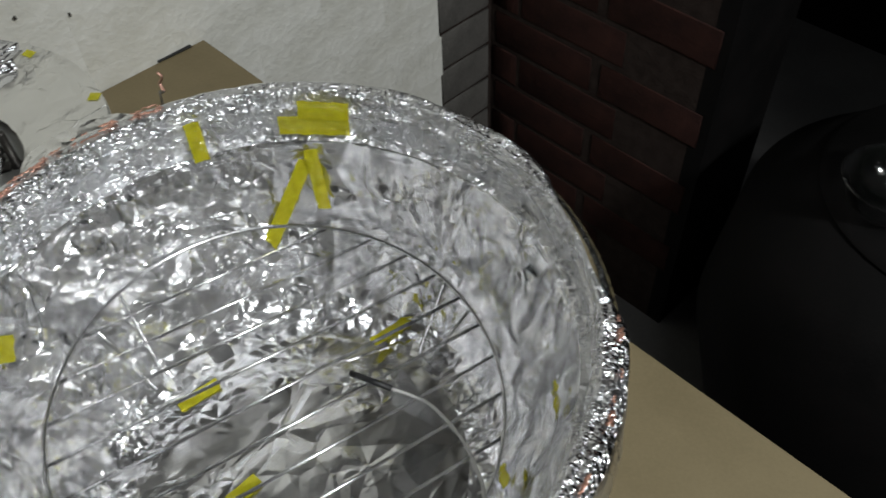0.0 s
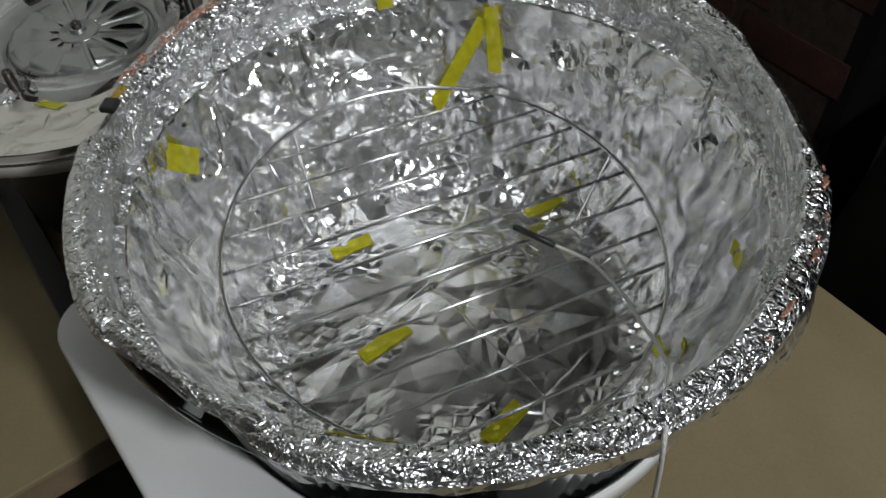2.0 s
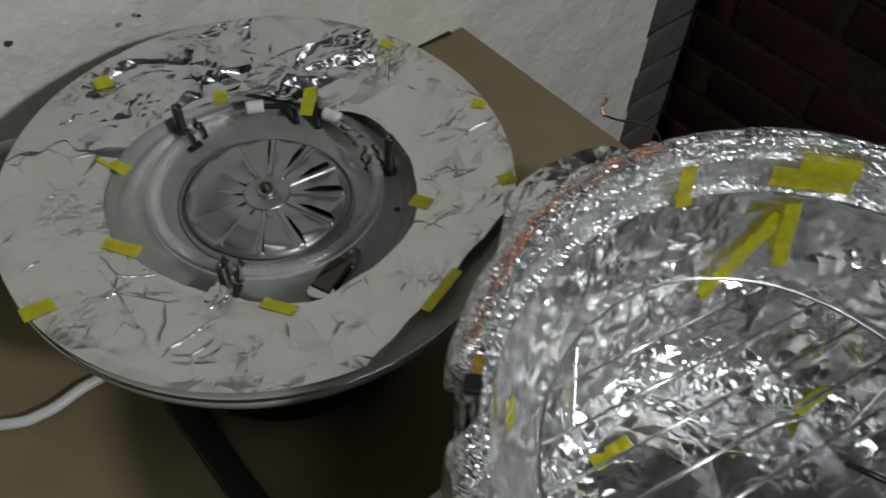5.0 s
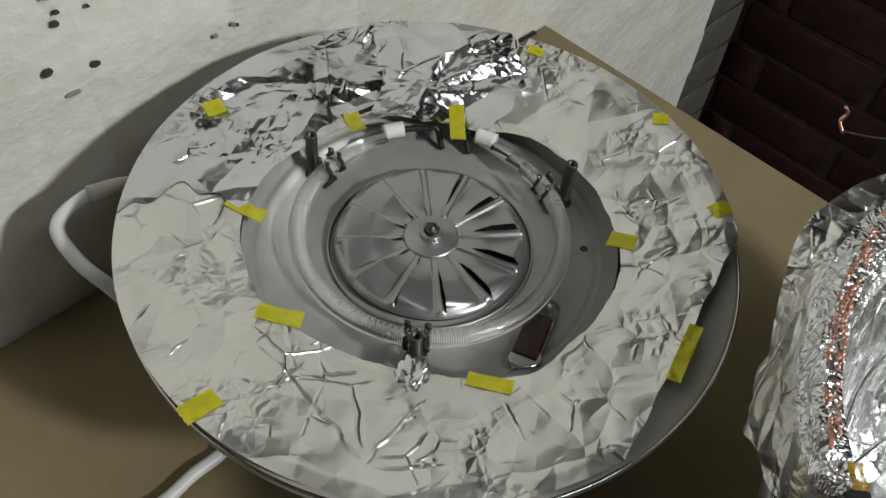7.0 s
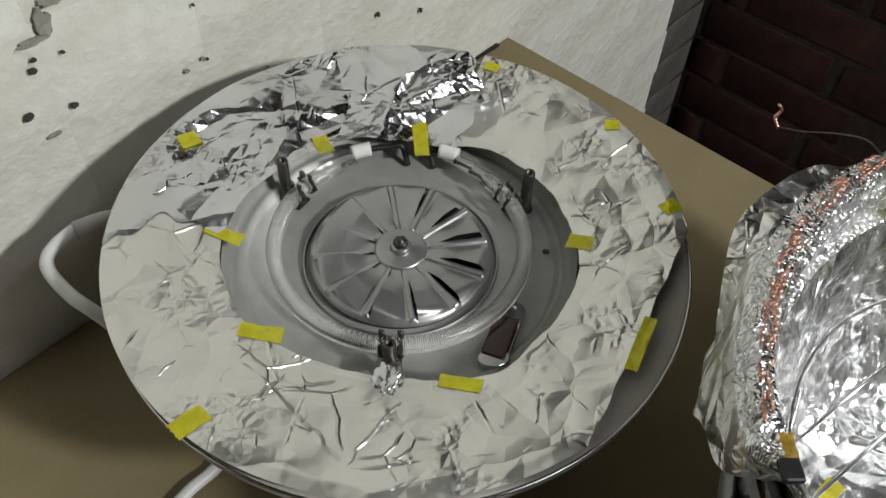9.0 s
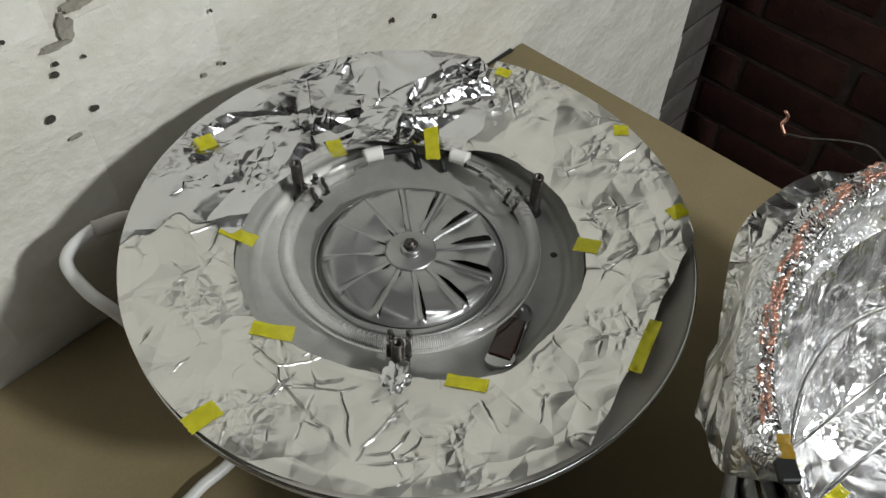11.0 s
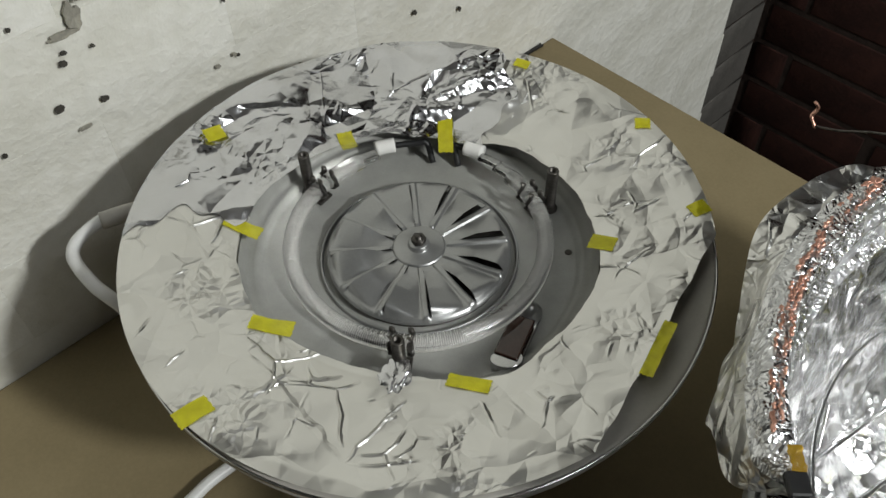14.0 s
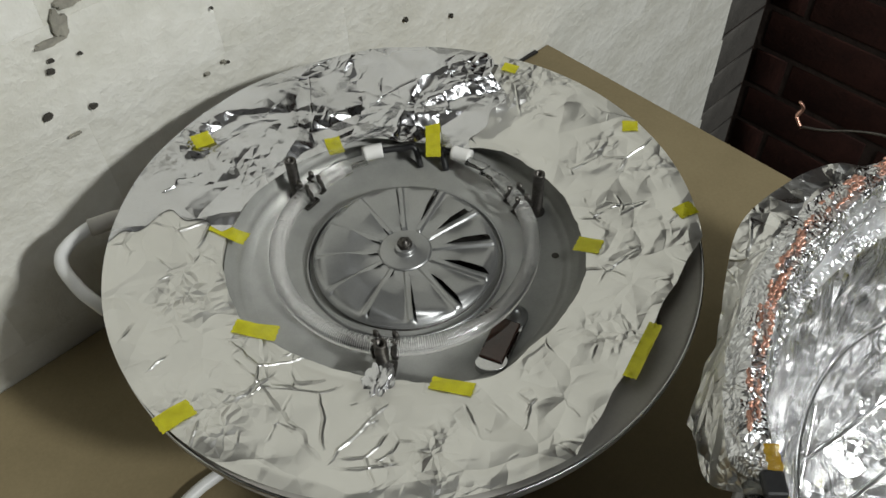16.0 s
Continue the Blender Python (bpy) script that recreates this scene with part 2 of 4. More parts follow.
def sweep(points, radius, sides=10, closed=False, flat=1.0):
    """A round rod along a line of points."""
    pts = [Vector(p) for p in points]
    n, verts, faces = len(pts), [], []
    up = Vector((0.13, 0.21, 0.97)).normalized()
    for i, p in enumerate(pts):
        a = pts[(i + 1) % n] if closed or i < n - 1 else p
        b = pts[i - 1] if closed or i > 0 else p
        d = (a - b).normalized()
        side = d.cross(up)
        if side.length < 1e-4:
            side = d.orthogonal()
        side.normalize()
        top = side.cross(d)
        for k in range(sides):
            w = 2 * math.pi * k / sides
            verts.append(p + radius * (side * math.cos(w) + flat * top * math.sin(w)))
    for i in range(n if closed else n - 1):
        i2 = (i + 1) % n
        for k in range(sides):
            k2 = (k + 1) % sides
            faces.append((i * sides + k, i * sides + k2, i2 * sides + k2, i2 * sides + k))
    if not closed:
        faces += [tuple(range(sides)), tuple((n - 1) * sides + k for k in range(sides))]
    return mesh_from(verts, faces)


def curve_points(knots, per=10):
    """A smooth line through the knots."""
    k = [Vector(p) for p in knots]
    k = [2 * k[0] - k[1]] + k + [2 * k[-1] - k[-2]]
    out = []
    for i in range(1, len(k) - 2):
        for s in range(per):
            t = s / per
            out.append(0.5 * (2 * k[i] + (k[i + 1] - k[i - 1]) * t + (2 * k[i - 1] - 5 * k[i] + 4 * k[i + 1] - k[i + 2]) * t * t
                              + (3 * k[i] - k[i - 1] - 3 * k[i + 1] + k[i + 2]) * t ** 3))
    return out + [k[-2]]


def box(sx, sy, sz, bevel=0.0, at=(0, 0, 0), turn=0.0):
    bm = bmesh.new()
    bmesh.ops.create_cube(bm, size=1.0)
    bmesh.ops.scale(bm, vec=(sx, sy, sz), verts=bm.verts)
    if bevel:
        bmesh.ops.bevel(bm, geom=bm.edges[:], offset=bevel, segments=2, affect="EDGES", profile=0.5)
    bmesh.ops.transform(bm, matrix=pose(*at, 0, 0, turn), verts=bm.verts)
    return bm


def prism(outline, z0, z1, bevel=0.0):
    n = len(outline)
    verts = [(x, y, z0) for x, y in outline] + [(x, y, z1) for x, y in outline]
    faces = [tuple(range(n))[::-1], tuple(range(n, 2 * n))] + [(i, (i + 1) % n, n + (i + 1) % n, n + i) for i in range(n)]
    bm = mesh_from(verts, faces, False)
    if bevel:
        edges = [e for e in bm.edges if abs(e.verts[0].co.z - e.verts[1].co.z) < 1e-9]
        bmesh.ops.bevel(bm, geom=edges, offset=bevel, segments=2, affect="EDGES", profile=0.5)
    return bm


def rod(a, b, radius, sides=14):
    return sweep([a, b], radius, sides)


CREASE = np.random.RandomState(5)
WAVES = [(CREASE.normal(size=3), CREASE.uniform(0, 9), CREASE.uniform(0.6, 1.6)) for _ in range(14)]


def crumple(p, size):
    """Piecewise flat relief with sharp folds, of about unit height, for an array of points."""
    q = p / size
    q = q + 0.35 * np.sin(q[:, [1, 2, 0]] * 0.9 + 1.3) + 0.2 * np.sin(q[:, [2, 0, 1]] * 2.1 + 0.4)
    h = np.zeros(len(p))
    for k, (d, shift, rate) in enumerate(WAVES):
        d = d / np.linalg.norm(d)
        phase = (q @ d) * rate + shift
        tri = np.abs((phase % 1.0) - 0.5) * 2
        gate = np.clip(0.5 + 0.8 * np.sin(q @ np.roll(d, 1) * 0.7 + shift * 2.0), 0, 1)
        h += (tri - 0.5) * gate / rate
    return h / 3.0


# ---- the room ----
def slab(name, u0, u1, v0, v1, z0, z1, material, label, category):
    bm = box(u1 - u0, v1 - v0, z1 - z0)
    m = Matrix((U, -V, Vector((0, 0, 1)))).transposed().to_4x4()
    m.translation = room((u0 + u1) / 2, (v0 + v1) / 2, (z0 + z1) / 2)
    ob = part(name, bm, material)
    ob.matrix_world = m
    return tagged(ob, label, category, kind="structure")


CORNER, STRIP, PIER = 1.03, 0.905, 0.42
slab("floor", -1.7, 2.3, -0.2, 2.9, FLOOR - 0.1, FLOOR, FLOORING, "dark grey workshop floor below the table", "floor")
# Ceiling, left and back walls: unseen, added to close the room and bounce light.
slab("ceiling", -1.7, 2.3, -0.2, 2.9, CEIL, CEIL + 0.1, PLASTER, "pale plain ceiling added out of view to bounce light", "ceiling")
wall_white = slab("wall_white", -1.6, STRIP, -0.2, -0.006, FLOOR, CEIL, PAINT, "old brick wall under thick white paint", "wall")
wall_strip = slab("wall_strip", STRIP, CORNER + 0.2, -0.2, -0.008, FLOOR, CEIL, MORTAR, "narrow strip of dark grey brick wall", "wall")
wall_red = slab("wall_red", CORNER + 0.006, CORNER + 0.2, -0.008, PIER, FLOOR, CEIL, MORTAR, "bare red brick pier with deep shade put into its colour", "wall")
# Alcove and pier end: the opening's darkness is put into black faces.
slab("wall_alcove", 2.15, 2.3, -0.2, 2.9, FLOOR, CEIL, IRON_AND_SHADE, "alcove back coloured black for the shade inside", "wall")
slab("wall_alcove_side", CORNER + 0.2, 2.15, -0.2, 0.0, FLOOR, CEIL, IRON_AND_SHADE, "alcove side coloured black for the shade inside", "wall")
slab("wall_pier_end", CORNER + 0.006, CORNER + 0.2, PIER, PIER + 0.03, FLOOR, CEIL, IRON_AND_SHADE, "end of the brick pier coloured black for shade", "wall")
slab("wall_left", -1.7, -1.6, -0.2, 2.9, FLOOR, CEIL, PLASTER, "plain plaster wall added out of view to bounce light", "wall")
slab("wall_back", -1.6, 2.15, 2.8, 2.9, FLOOR, CEIL, PLASTER, "plain plaster wall added behind the viewer to bounce light", "wall")

# ---- the table ----


def board(name, outline_uv, z0, z1, material, label, category, kind=""):
    pts = [room(u, v, 0) for u, v in outline_uv]
    bm = prism([(p.x, p.y) for p in pts], z0, z1, 0.0012)
    return tagged(part(name, bm, material), label, category, kind=kind)


def along(p):
    d = Vector((*p, 0)) - WALL
    return d.dot(U), d.dot(V)


edge_a, edge_b = along((0.0995, 0.495)), along((0.748, -0.266))
slope = (edge_b[0] - edge_a[0]) / (edge_b[1] - edge_a[1])
edge_u = lambda v: edge_a[0] + slope * (v - edge_a[1])
bar_a, bar_b = along((-0.103, -0.056)), along((0.045, -0.231))
bar_slope = (bar_b[0] - bar_a[0]) / (bar_b[1] - bar_a[1])
bar_u = lambda v: bar_a[0] + bar_slope * (v - bar_a[1])
FRONT = 0.491

board("cardboard_sheet", [(-0.9, 0.002), (bar_u(0.0), 0.002), (bar_u(FRONT), FRONT), (-0.9, FRONT)], TABLE - 0.006, TABLE, CARD,
      "flat brown cardboard sheet covering the table by the wall", "cardboard")
board("cardboard_sheet", [(bar_u(0.0) + 0.001, 0.002), (edge_u(0.002), 0.002), (edge_u(1.2), 1.2), (bar_u(1.2) + 0.001, 1.2)], TABLE - 0.006, TABLE, CARD,
      "flat brown cardboard sheet under the foil lined bowl", "cardboard")
board("workbench", [(bar_u(0.0) + 0.004, 0.004), (edge_u(0.004) - 0.006, 0.004), (edge_u(1.19) - 0.006, 1.19), (bar_u(1.19) + 0.004, 1.19)], TABLE - 0.05, TABLE - 0.0062, CARD_EDGE,
      "plain brown workbench top under cardboard", "workbench", "structure")
board("side_table", [(-0.89, 0.004), (bar_u(0.0) - 0.002, 0.004), (bar_u(0.487) - 0.002, 0.487), (-0.89, 0.487)], TABLE - 0.04, TABLE - 0.0062, CARD_EDGE,
      "plain brown side table against the white wall", "table", "structure")
strip = board("black_strip", [(bar_u(0.06) - 0.011, 0.06), (bar_u(0.06) + 0.011, 0.06), (bar_u(0.62) + 0.011, 0.62), (bar_u(0.62) - 0.011, 0.62)], TABLE, TABLE + 0.008, BLACK,
              "long flat black strip lying between two cardboard sheets", "strip")
board("slate_board", [(-0.7, 0.505), (bar_u(0.9), 0.505), (bar_u(0.9), 0.9), (-0.7, 0.9)], TABLE - 0.14, TABLE - 0.12, SLATE, "dark slate grey shelf board below the table edge", "shelf")
# The dark gap between cardboard and wall, laid in as a thin black sheet.
board("gap_shade", [(0.42, 0.001), (0.468, 0.001), (0.468, 0.006), (0.42, 0.004)], TABLE, TABLE + 0.003, BLACK, "narrow black sheet standing in for the shaded gap at the wall", "board")
for u, v in ((-0.85, 0.05), (-0.85, 0.43), (-0.25, 0.43), (0.3, 0.05), (0.6, 1.1), (0.3, 1.1)):
    p = room(u if u < 0 else min(u, edge_u(v) - 0.06), v, 0)
    leg = part("table_leg", box(0.045, 0.045, TABLE - 0.046 - FLOOR, 0.003, (p.x, p.y, (FLOOR + TABLE - 0.046) / 2), 36.0), CARD_EDGE)
    tagged(leg, "square brown wooden table leg", "table leg", "legs of the table")

# ---- the lid ----
lid = thing("halogen_heater_head", (0, 0, TABLE), "upturned round halogen heater head ringed with aluminium foil", "heater head")
DOWN = Matrix.Translation((0, 0, -TABLE))


def lid_part(name, bm, material, label="", parent=None):
    bmesh.ops.transform(bm, matrix=DOWN, verts=bm.verts)
    return part(name, bm, material, parent or lid, label)


lid_part("housing", lathe([(0.0, TABLE), (0.098, TABLE), (0.103, TABLE + 0.005), (0.108, -0.09), (0.125, -0.05), (0.16, -0.026), (0.166, -0.018), (0.12, -0.028), (0.0, -0.032)], 96), BLACK, "black plastic lid housing")
lid_part("rim", lathe([(0.166, -0.021), (0.1755, -0.015), (0.1785, -0.006), (0.1778, -0.0015), (0.1755, -0.001), (0.173, -0.002), (0.168, -0.0015), (0.14, -0.0055), (0.115, -0.0125), (0.1125, -0.016), (0.111, -0.0275)], 144), RIM, "grey lid rim with a bright edge").location = (0.001, -0.001, 0)
lid_part("rim_edge", lathe([(0.178, -0.003), (0.1787, -0.0022), (0.1789, -0.0012), (0.1784, -0.0005), (0.1772, -0.0008), (0.177, -0.002)], 144, True), STEEL, "thin bright metal edge").location = (0.001, -0.001, 0)
lid_part("reflector_plate", lathe([(0.0, -0.0265), (0.05, -0.0265), (0.066, -0.0262), (0.0975, -0.0255), (0.1, -0.024), (0.1015, -0.021), (0.1045, -0.0202), (0.1075, -0.0205), (0.109, -0.017), (0.112, -0.0122)], 128), PLATE, "dull galvanised steel reflector plate")
lid_part("fan_shroud", lathe([(0.061, -0.0262), (0.0615, -0.0236), (0.0622, -0.0233), (0.063, -0.0237), (0.0633, -0.026)], 96), FAN)


def fan_disc():
    """A pressed disc with twelve raised vents, open on one flank."""
    rings, steps, verts, faces = 36, 480, [], []
    radii = [0.011 + (0.0583 - 0.011) * i / (rings - 1) for i in range(rings)]
    idx = {}

    def height(r, f):
        h, side = 0.0, abs(r * (f - 0.11) * math.pi / 6)
        if 0.021 < r < 0.0548 and f > 0.26:
            end = max(0.0, (r - 0.0407) / 0.0142)
            h = 0.0056 * min(1.0, (r - 0.021) / 0.016) * max(0.0, 1 - end ** 7) ** 0.5 * ((f - 0.26) / 0.74) ** 0.9
        if 0.0175 < r < 0.0565 and side < 0.0024:
            h = 0.0015 * min(1.0, (0.0024 - side) / 0.0008)
        return h

    per = steps // 12
    for s in range(12):
        for j in range(per + 1):
            f = j / per
            a = 2 * math.pi * (s + (1 - f) * 0.999) / 12 + 0.1
            for i, r in enumerate(radii):
                edge = 0.0 if i < rings - 1 else -0.003
                idx[s, j, i] = len(verts)
                verts.append((r * math.cos(a), r * math.sin(a), -0.0182 + edge + height(r, f)))
        for j in range(per):
            for i in range(rings - 1):
                faces.append((idx[s, j, i], idx[s, j, i + 1], idx[s, j + 1, i + 1], idx[s, j + 1, i]))
    bm = mesh_from(verts, faces)
    bmesh.ops.remove_doubles(bm, verts=bm.verts, dist=3e-4)
    return bm


lid_part("fan", fan_disc(), FAN, "pressed steel fan disc with twelve louvred vents")
# Dark disc added under the vents; its colour is their inner shade.
lid_part("vent_shade", lathe([(0.0, -0.0242), (0.056, -0.0242), (0.0565, -0.0255)], 64), STEEL_DARK)
hub = lid_part("hub", lathe([(0.0168, -0.018), (0.0162, -0.0171), (0.0155, -0.0168), (0.0072, -0.0166), (0.0068, -0.0162), (0.0065, -0.0135), (0.006, -0.013), (0.0, -0.013)], 48), FAN)
lid_part("hub_nut", lathe([(0.0048, -0.0135), (0.0048, -0.0098), (0.0044, -0.0095), (0.0026, -0.0095), (0.0026, -0.0078), (0.0, -0.0077)], 6), STEEL_DARK, "", hub)


def arc(r, z, a0, a1, n):
    return [(r * math.cos(radians(a0 + (a1 - a0) * i / n)), r * math.sin(radians(a0 + (a1 - a0) * i / n)), z) for i in range(n + 1)]


TUBE_R, TUBE_Z, TUBE_Y = 0.0797, -0.0125, 0.003


def glass_pipe(line, outer, inner):
    bm, core = sweep(line, outer, 14), sweep(line, inner, 14)
    bmesh.ops.reverse_faces(core, faces=core.faces)
    me = bpy.data.meshes.new("core")
    core.to_mesh(me)
    bm.from_mesh(me)
    bpy.data.meshes.remove(me)
    return bm




def ring(r, z, a0, a1, n):
    """An arc about the heater ring's own axis."""
    return [(x, y + TUBE_Y, h) for x, y, h in arc(r, z, a0, a1, n)]


tube_line = ring(TUBE_R, TUBE_Z, 117, 398, 150)
heater = lid_part("heater_tube", glass_pipe(tube_line, 0.0054, 0.0043), QUARTZ, "clear quartz heater tube bent into a ring")
heater.visible_shadow = False
coil = []
for i in range(2700):
    a, w = radians(121 + 273 * i / 2699), i * 2 * math.pi / 9.0
    r = TUBE_R + 0.0022 * math.cos(w) * (0.8 + 0.2 * math.sin(w * 0.37))
    coil.append((r * math.cos(a), r * math.sin(a) + TUBE_Y, TUBE_Z - 0.001 + 0.0022 * math.sin(w)))
lid_part("coil", sweep(coil, 0.00022, 4), BRAID, "fine wire heater coil", heater)
for a0, a1, flat in ((117, 108, 0.35), (38, 47, 0.35)):
    lid_part("glass_pinch", sweep(ring(TUBE_R + 0.001, TUBE_Z, a0, a1, 8), 0.0058, 12, False, flat), QUARTZ, "", heater)
for a0, a1 in ((108, 99), (47, 57), (57, 66)):
    if a1 == 57:
        lid_part("glass_pinch", sweep(ring(TUBE_R + 0.003, TUBE_Z, a0, a1, 8), 0.0048, 12, False, 0.5), QUARTZ, "", heater)
        continue
    lid_part("ceramic_cap", sweep(ring(TUBE_R + 0.006, TUBE_Z + 0.001, a0, a1, 8), 0.0052, 12), CERAMIC, "white ceramic end cap", heater)
for a0, a1 in ((99, 84), (66, 71)):
    knots = ring(0.0862, TUBE_Z, a0, a1, 3) + ring(0.08, -0.0245, a1 - 3, a1 - 2, 1)[:1]
    lid_part("heater_wire", sweep(curve_points(knots, 6), 0.0022, 8), BLACK, "black insulated wire", heater)

for px, py in ((-0.072, 0.06), (0.0875, 0.0335), (-0.014, -0.0885)):
    post = lid_part("post", lathe([(0.0022, -0.02), (0.0022, 0.0095), (0.0036, 0.0095), (0.0038, 0.0088), (0.0038, -0.024), (0.0055, -0.0245), (0.0055, -0.0262)], 18), STEEL_DARK, "hollow steel spacer post")
    post.location = (px, py, 0)
    d = Vector((px, py, 0)).normalized()
    side = Vector((-d.y, d.x, 0))
    foot = d * TUBE_R + Vector((0, TUBE_Y, 0))
    for k in (-1, 1):
        line = []
        for i in range(9):
            w = radians(-150 + 300 * i / 8)
            line.append(foot + d * (0.0066 * math.sin(w)) + Vector((0, 0, TUBE_Z + 0.0066 * -math.cos(w))) + side * 0.0055 * k)
        lid_part("clip_arm", sweep([line[0] + Vector((0, 0, 0.004))] + line + [line[-1] + Vector((0, 0, 0.004))], 0.0021, 6, False, 0.6), STEEL_DARK, "dark spring clip", post).location = (-px, -py, 0)
    base = box(0.01, 0.012, 0.0025, 0.0008, (*(d * (TUBE_R + 0.004)).xy, -0.0238), math.degrees(math.atan2(d.y, d.x)))
    lid_part("clip_base", base, STEEL_DARK, "", post).location = (-px, -py, 0)

sensor = lid_part("sensor_strip", box(0.0145, 0.03, 0.0035, 0.0008, (0.0525, -0.072, -0.019), -27), MICA, "dark brown glossy sensor strip")
lid_part("sensor_bracket", box(0.0165, 0.04, 0.002, 0.0008, (0.0535, -0.0715, -0.0235), -27), STEEL, "", sensor)
lid_part("bracket_tab", prism([(0.0465 + 0.0095 * math.cos(w), -0.086 + 0.0065 * math.sin(w)) for w in np.linspace(0, 2 * math.pi, 20)[:-1]], -0.024, -0.0185, 0.0005), STEEL, "", sensor)
lid_part("screw", lathe([(0.0, -0.0135), (0.0022, -0.0137), (0.0045, -0.0165), (0.0048, -0.0195), (0.0075, -0.0198), (0.0078, -0.0225)], 20), FAN, "", sensor).location = (0.0635, -0.0535, 0)
for hx in (0.0945, 0.1003):
    h = lid_part("hole", lathe([(0.0, -0.0251), (0.0021, -0.0251), (0.0024, -0.0254)], 16), PIT, "small dark hole")
    h.location = (hx, -0.0055, 0)

# The foil ring: its inner edge is torn by hand, and a corner of the outer edge is left open.
INNER = [(46, .100), (16, .106), (-8, .110), (-19, .113), (-35, .112), (-51, .111), (-67, .114), (-92, .102), (-120, .101), (-135, .104), (-148, .110),
         (-172, .111), (-184, .111), (-205, .106), (-215, .099), (-244, .095), (-267, .088), (-294, .088), (-314, .101)]


def inner_radius(deg):
    table = sorted((a % 360, r) for a, r in INNER)
    table = [(table[-1][0] - 360, table[-1][1])] + table + [(table[0][0] + 360, table[0][1])]
    deg %= 360
    for (a, r), (b, s) in zip(table, table[1:]):
        if a <= deg <= b:
            return r + (s - r) * (deg - a) / max(1e-6, b - a)


def outer_radius(deg):
    """The rim, or the straight cut across it."""
    w = radians(deg)
    n, off = Vector((0.816, -0.578)), 0.158
    c = math.cos(w) * n.x + math.sin(w) * n.y
    r = 0.1783
    return min(r, off / c) if c > 0.1 else r


def relief(p, lift, folded):
    """Height of the foil over the lid: a shallow cone, crumpled, and folded outwards from one pinched spot where it is bright."""
    r = np.hypot(p[:, 0], p[:, 1])
    z = -0.0085 + 0.0135 * np.clip((r - 0.105) / 0.066, 0.0, 1.0) ** 0.8 + lift
    flat = np.stack([p[:, 0], p[:, 1], z - lift], 1)
    calm = np.clip((0.1783 - r) / 0.02, 0.15, 1)
    z = z + calm * (0.0022 * crumple(flat, 0.075) + 0.0007 * crumple(flat + 3.1, 0.026))
    if not folded:
        return z
    deg = np.degrees(np.arctan2(p[:, 1], p[:, 0])) % 360
    calm = calm * np.clip((174 - deg) / 22, 0, 1) * np.clip((deg - 60) / 14, 0, 1)
    dx, dy = p[:, 0] - 0.002, p[:, 1] - 0.117
    far, way = np.hypot(dx, dy), np.arctan2(dy, dx)
    folds = np.zeros(len(p))
    for rate, shift, tall in ((1.6, 0.15, 1.0), (3.7, 0.6, 0.5), (7.1, 0.3, 0.22)):
        folds += tall * (np.abs(((way * rate / math.pi + shift + 0.12 * np.sin(far * 70 + rate)) % 1.0) - 0.5) * 2 - 0.5)
    return z + calm * (0.0015 + 0.0095 * folds * np.clip(far / 0.07, 0, 1))


def lid_foil(first, last, lift):
    """The ring between two angles."""
    na, nr, faces, flat = int((last - first) * 2), 64, [], []
    for k in range(na + 1):
        deg = first + (last - first) * k / na
        w = radians(deg)
        shear = 0.05 if lift > 0.0025 else 0.0
        r0 = inner_radius(deg) + 0.0016 * noise.noise(Vector((math.cos(w) * 4, math.sin(w) * 4, 0.3))) + 0.0006 * noise.noise(Vector((math.cos(w) * 19, math.sin(w) * 19, 1.3)))
        r1 = outer_radius(deg)
        r1 += 0.0006 * math.sin(w * 31) if r1 < 0.178 else 0.0
        for i in range(nr):
            f = i / (nr - 1)
            r = r0 + (r1 - r0) * f
            z = 0.0
            w2 = w + shear * (math.sin(f * 7 + 1) + 0.5 * math.sin(f * 19)) + 3 * shear * (f - 0.5)
            flat.append((r * math.cos(w2), r * math.sin(w2), z))
    p = np.array(flat)
    p[:, 2] += relief(p, lift, lift > 0.0025)
    for k in range(na):
        for i in range(nr - 1):
            faces.append((k * nr + i, (k + 1) * nr + i, (k + 1) * nr + i + 1, k * nr + i + 1))
    return mesh_from(p.tolist(), faces, True)


lid_part("foil_ring", lid_foil(168, 424, 0.0022), FOIL_LID, "dull creased aluminium foil around the rim")
lid_part("foil_patch", lid_foil(61, 173, 0.00255), FOIL_SHINY, "shiny crumpled foil patch")


def tape(size, at, turn, tilt=(0, 0), bend=0.0006, seed=0):
    """A short strip of thin tape that follows small creases."""
    lx, ly = size
    nx, ny, verts, faces = 14, 8, [], []
    for side in (0, 1):
        for j in range(ny + 1):
            for i in range(nx + 1):
                x, y = (i / nx - 0.5) * lx, (j / ny - 0.5) * ly
                if i in (0, nx):
                    x += 0.0004 * math.sin(j * 2.3 + seed)
                z = bend * (math.sin(x * 420 + seed) + 0.7 * math.sin(y * 610 + x * 200 + seed * 2)) - side * 0.00025
                verts.append((x, y, z))
    m = (nx + 1) * (ny + 1)
    for j in range(ny):
        for i in range(nx):
            a = j * (nx + 1) + i
            faces += [(a, a + 1, a + nx + 2, a + nx + 1), (m + a, m + a + nx + 1, m + a + nx + 2, m + a + 1)]
    bm = mesh_from(verts, faces)
    bmesh.ops.transform(bm, matrix=pose(*at, tilt[0], tilt[1], turn), verts=bm.verts)
    return bm


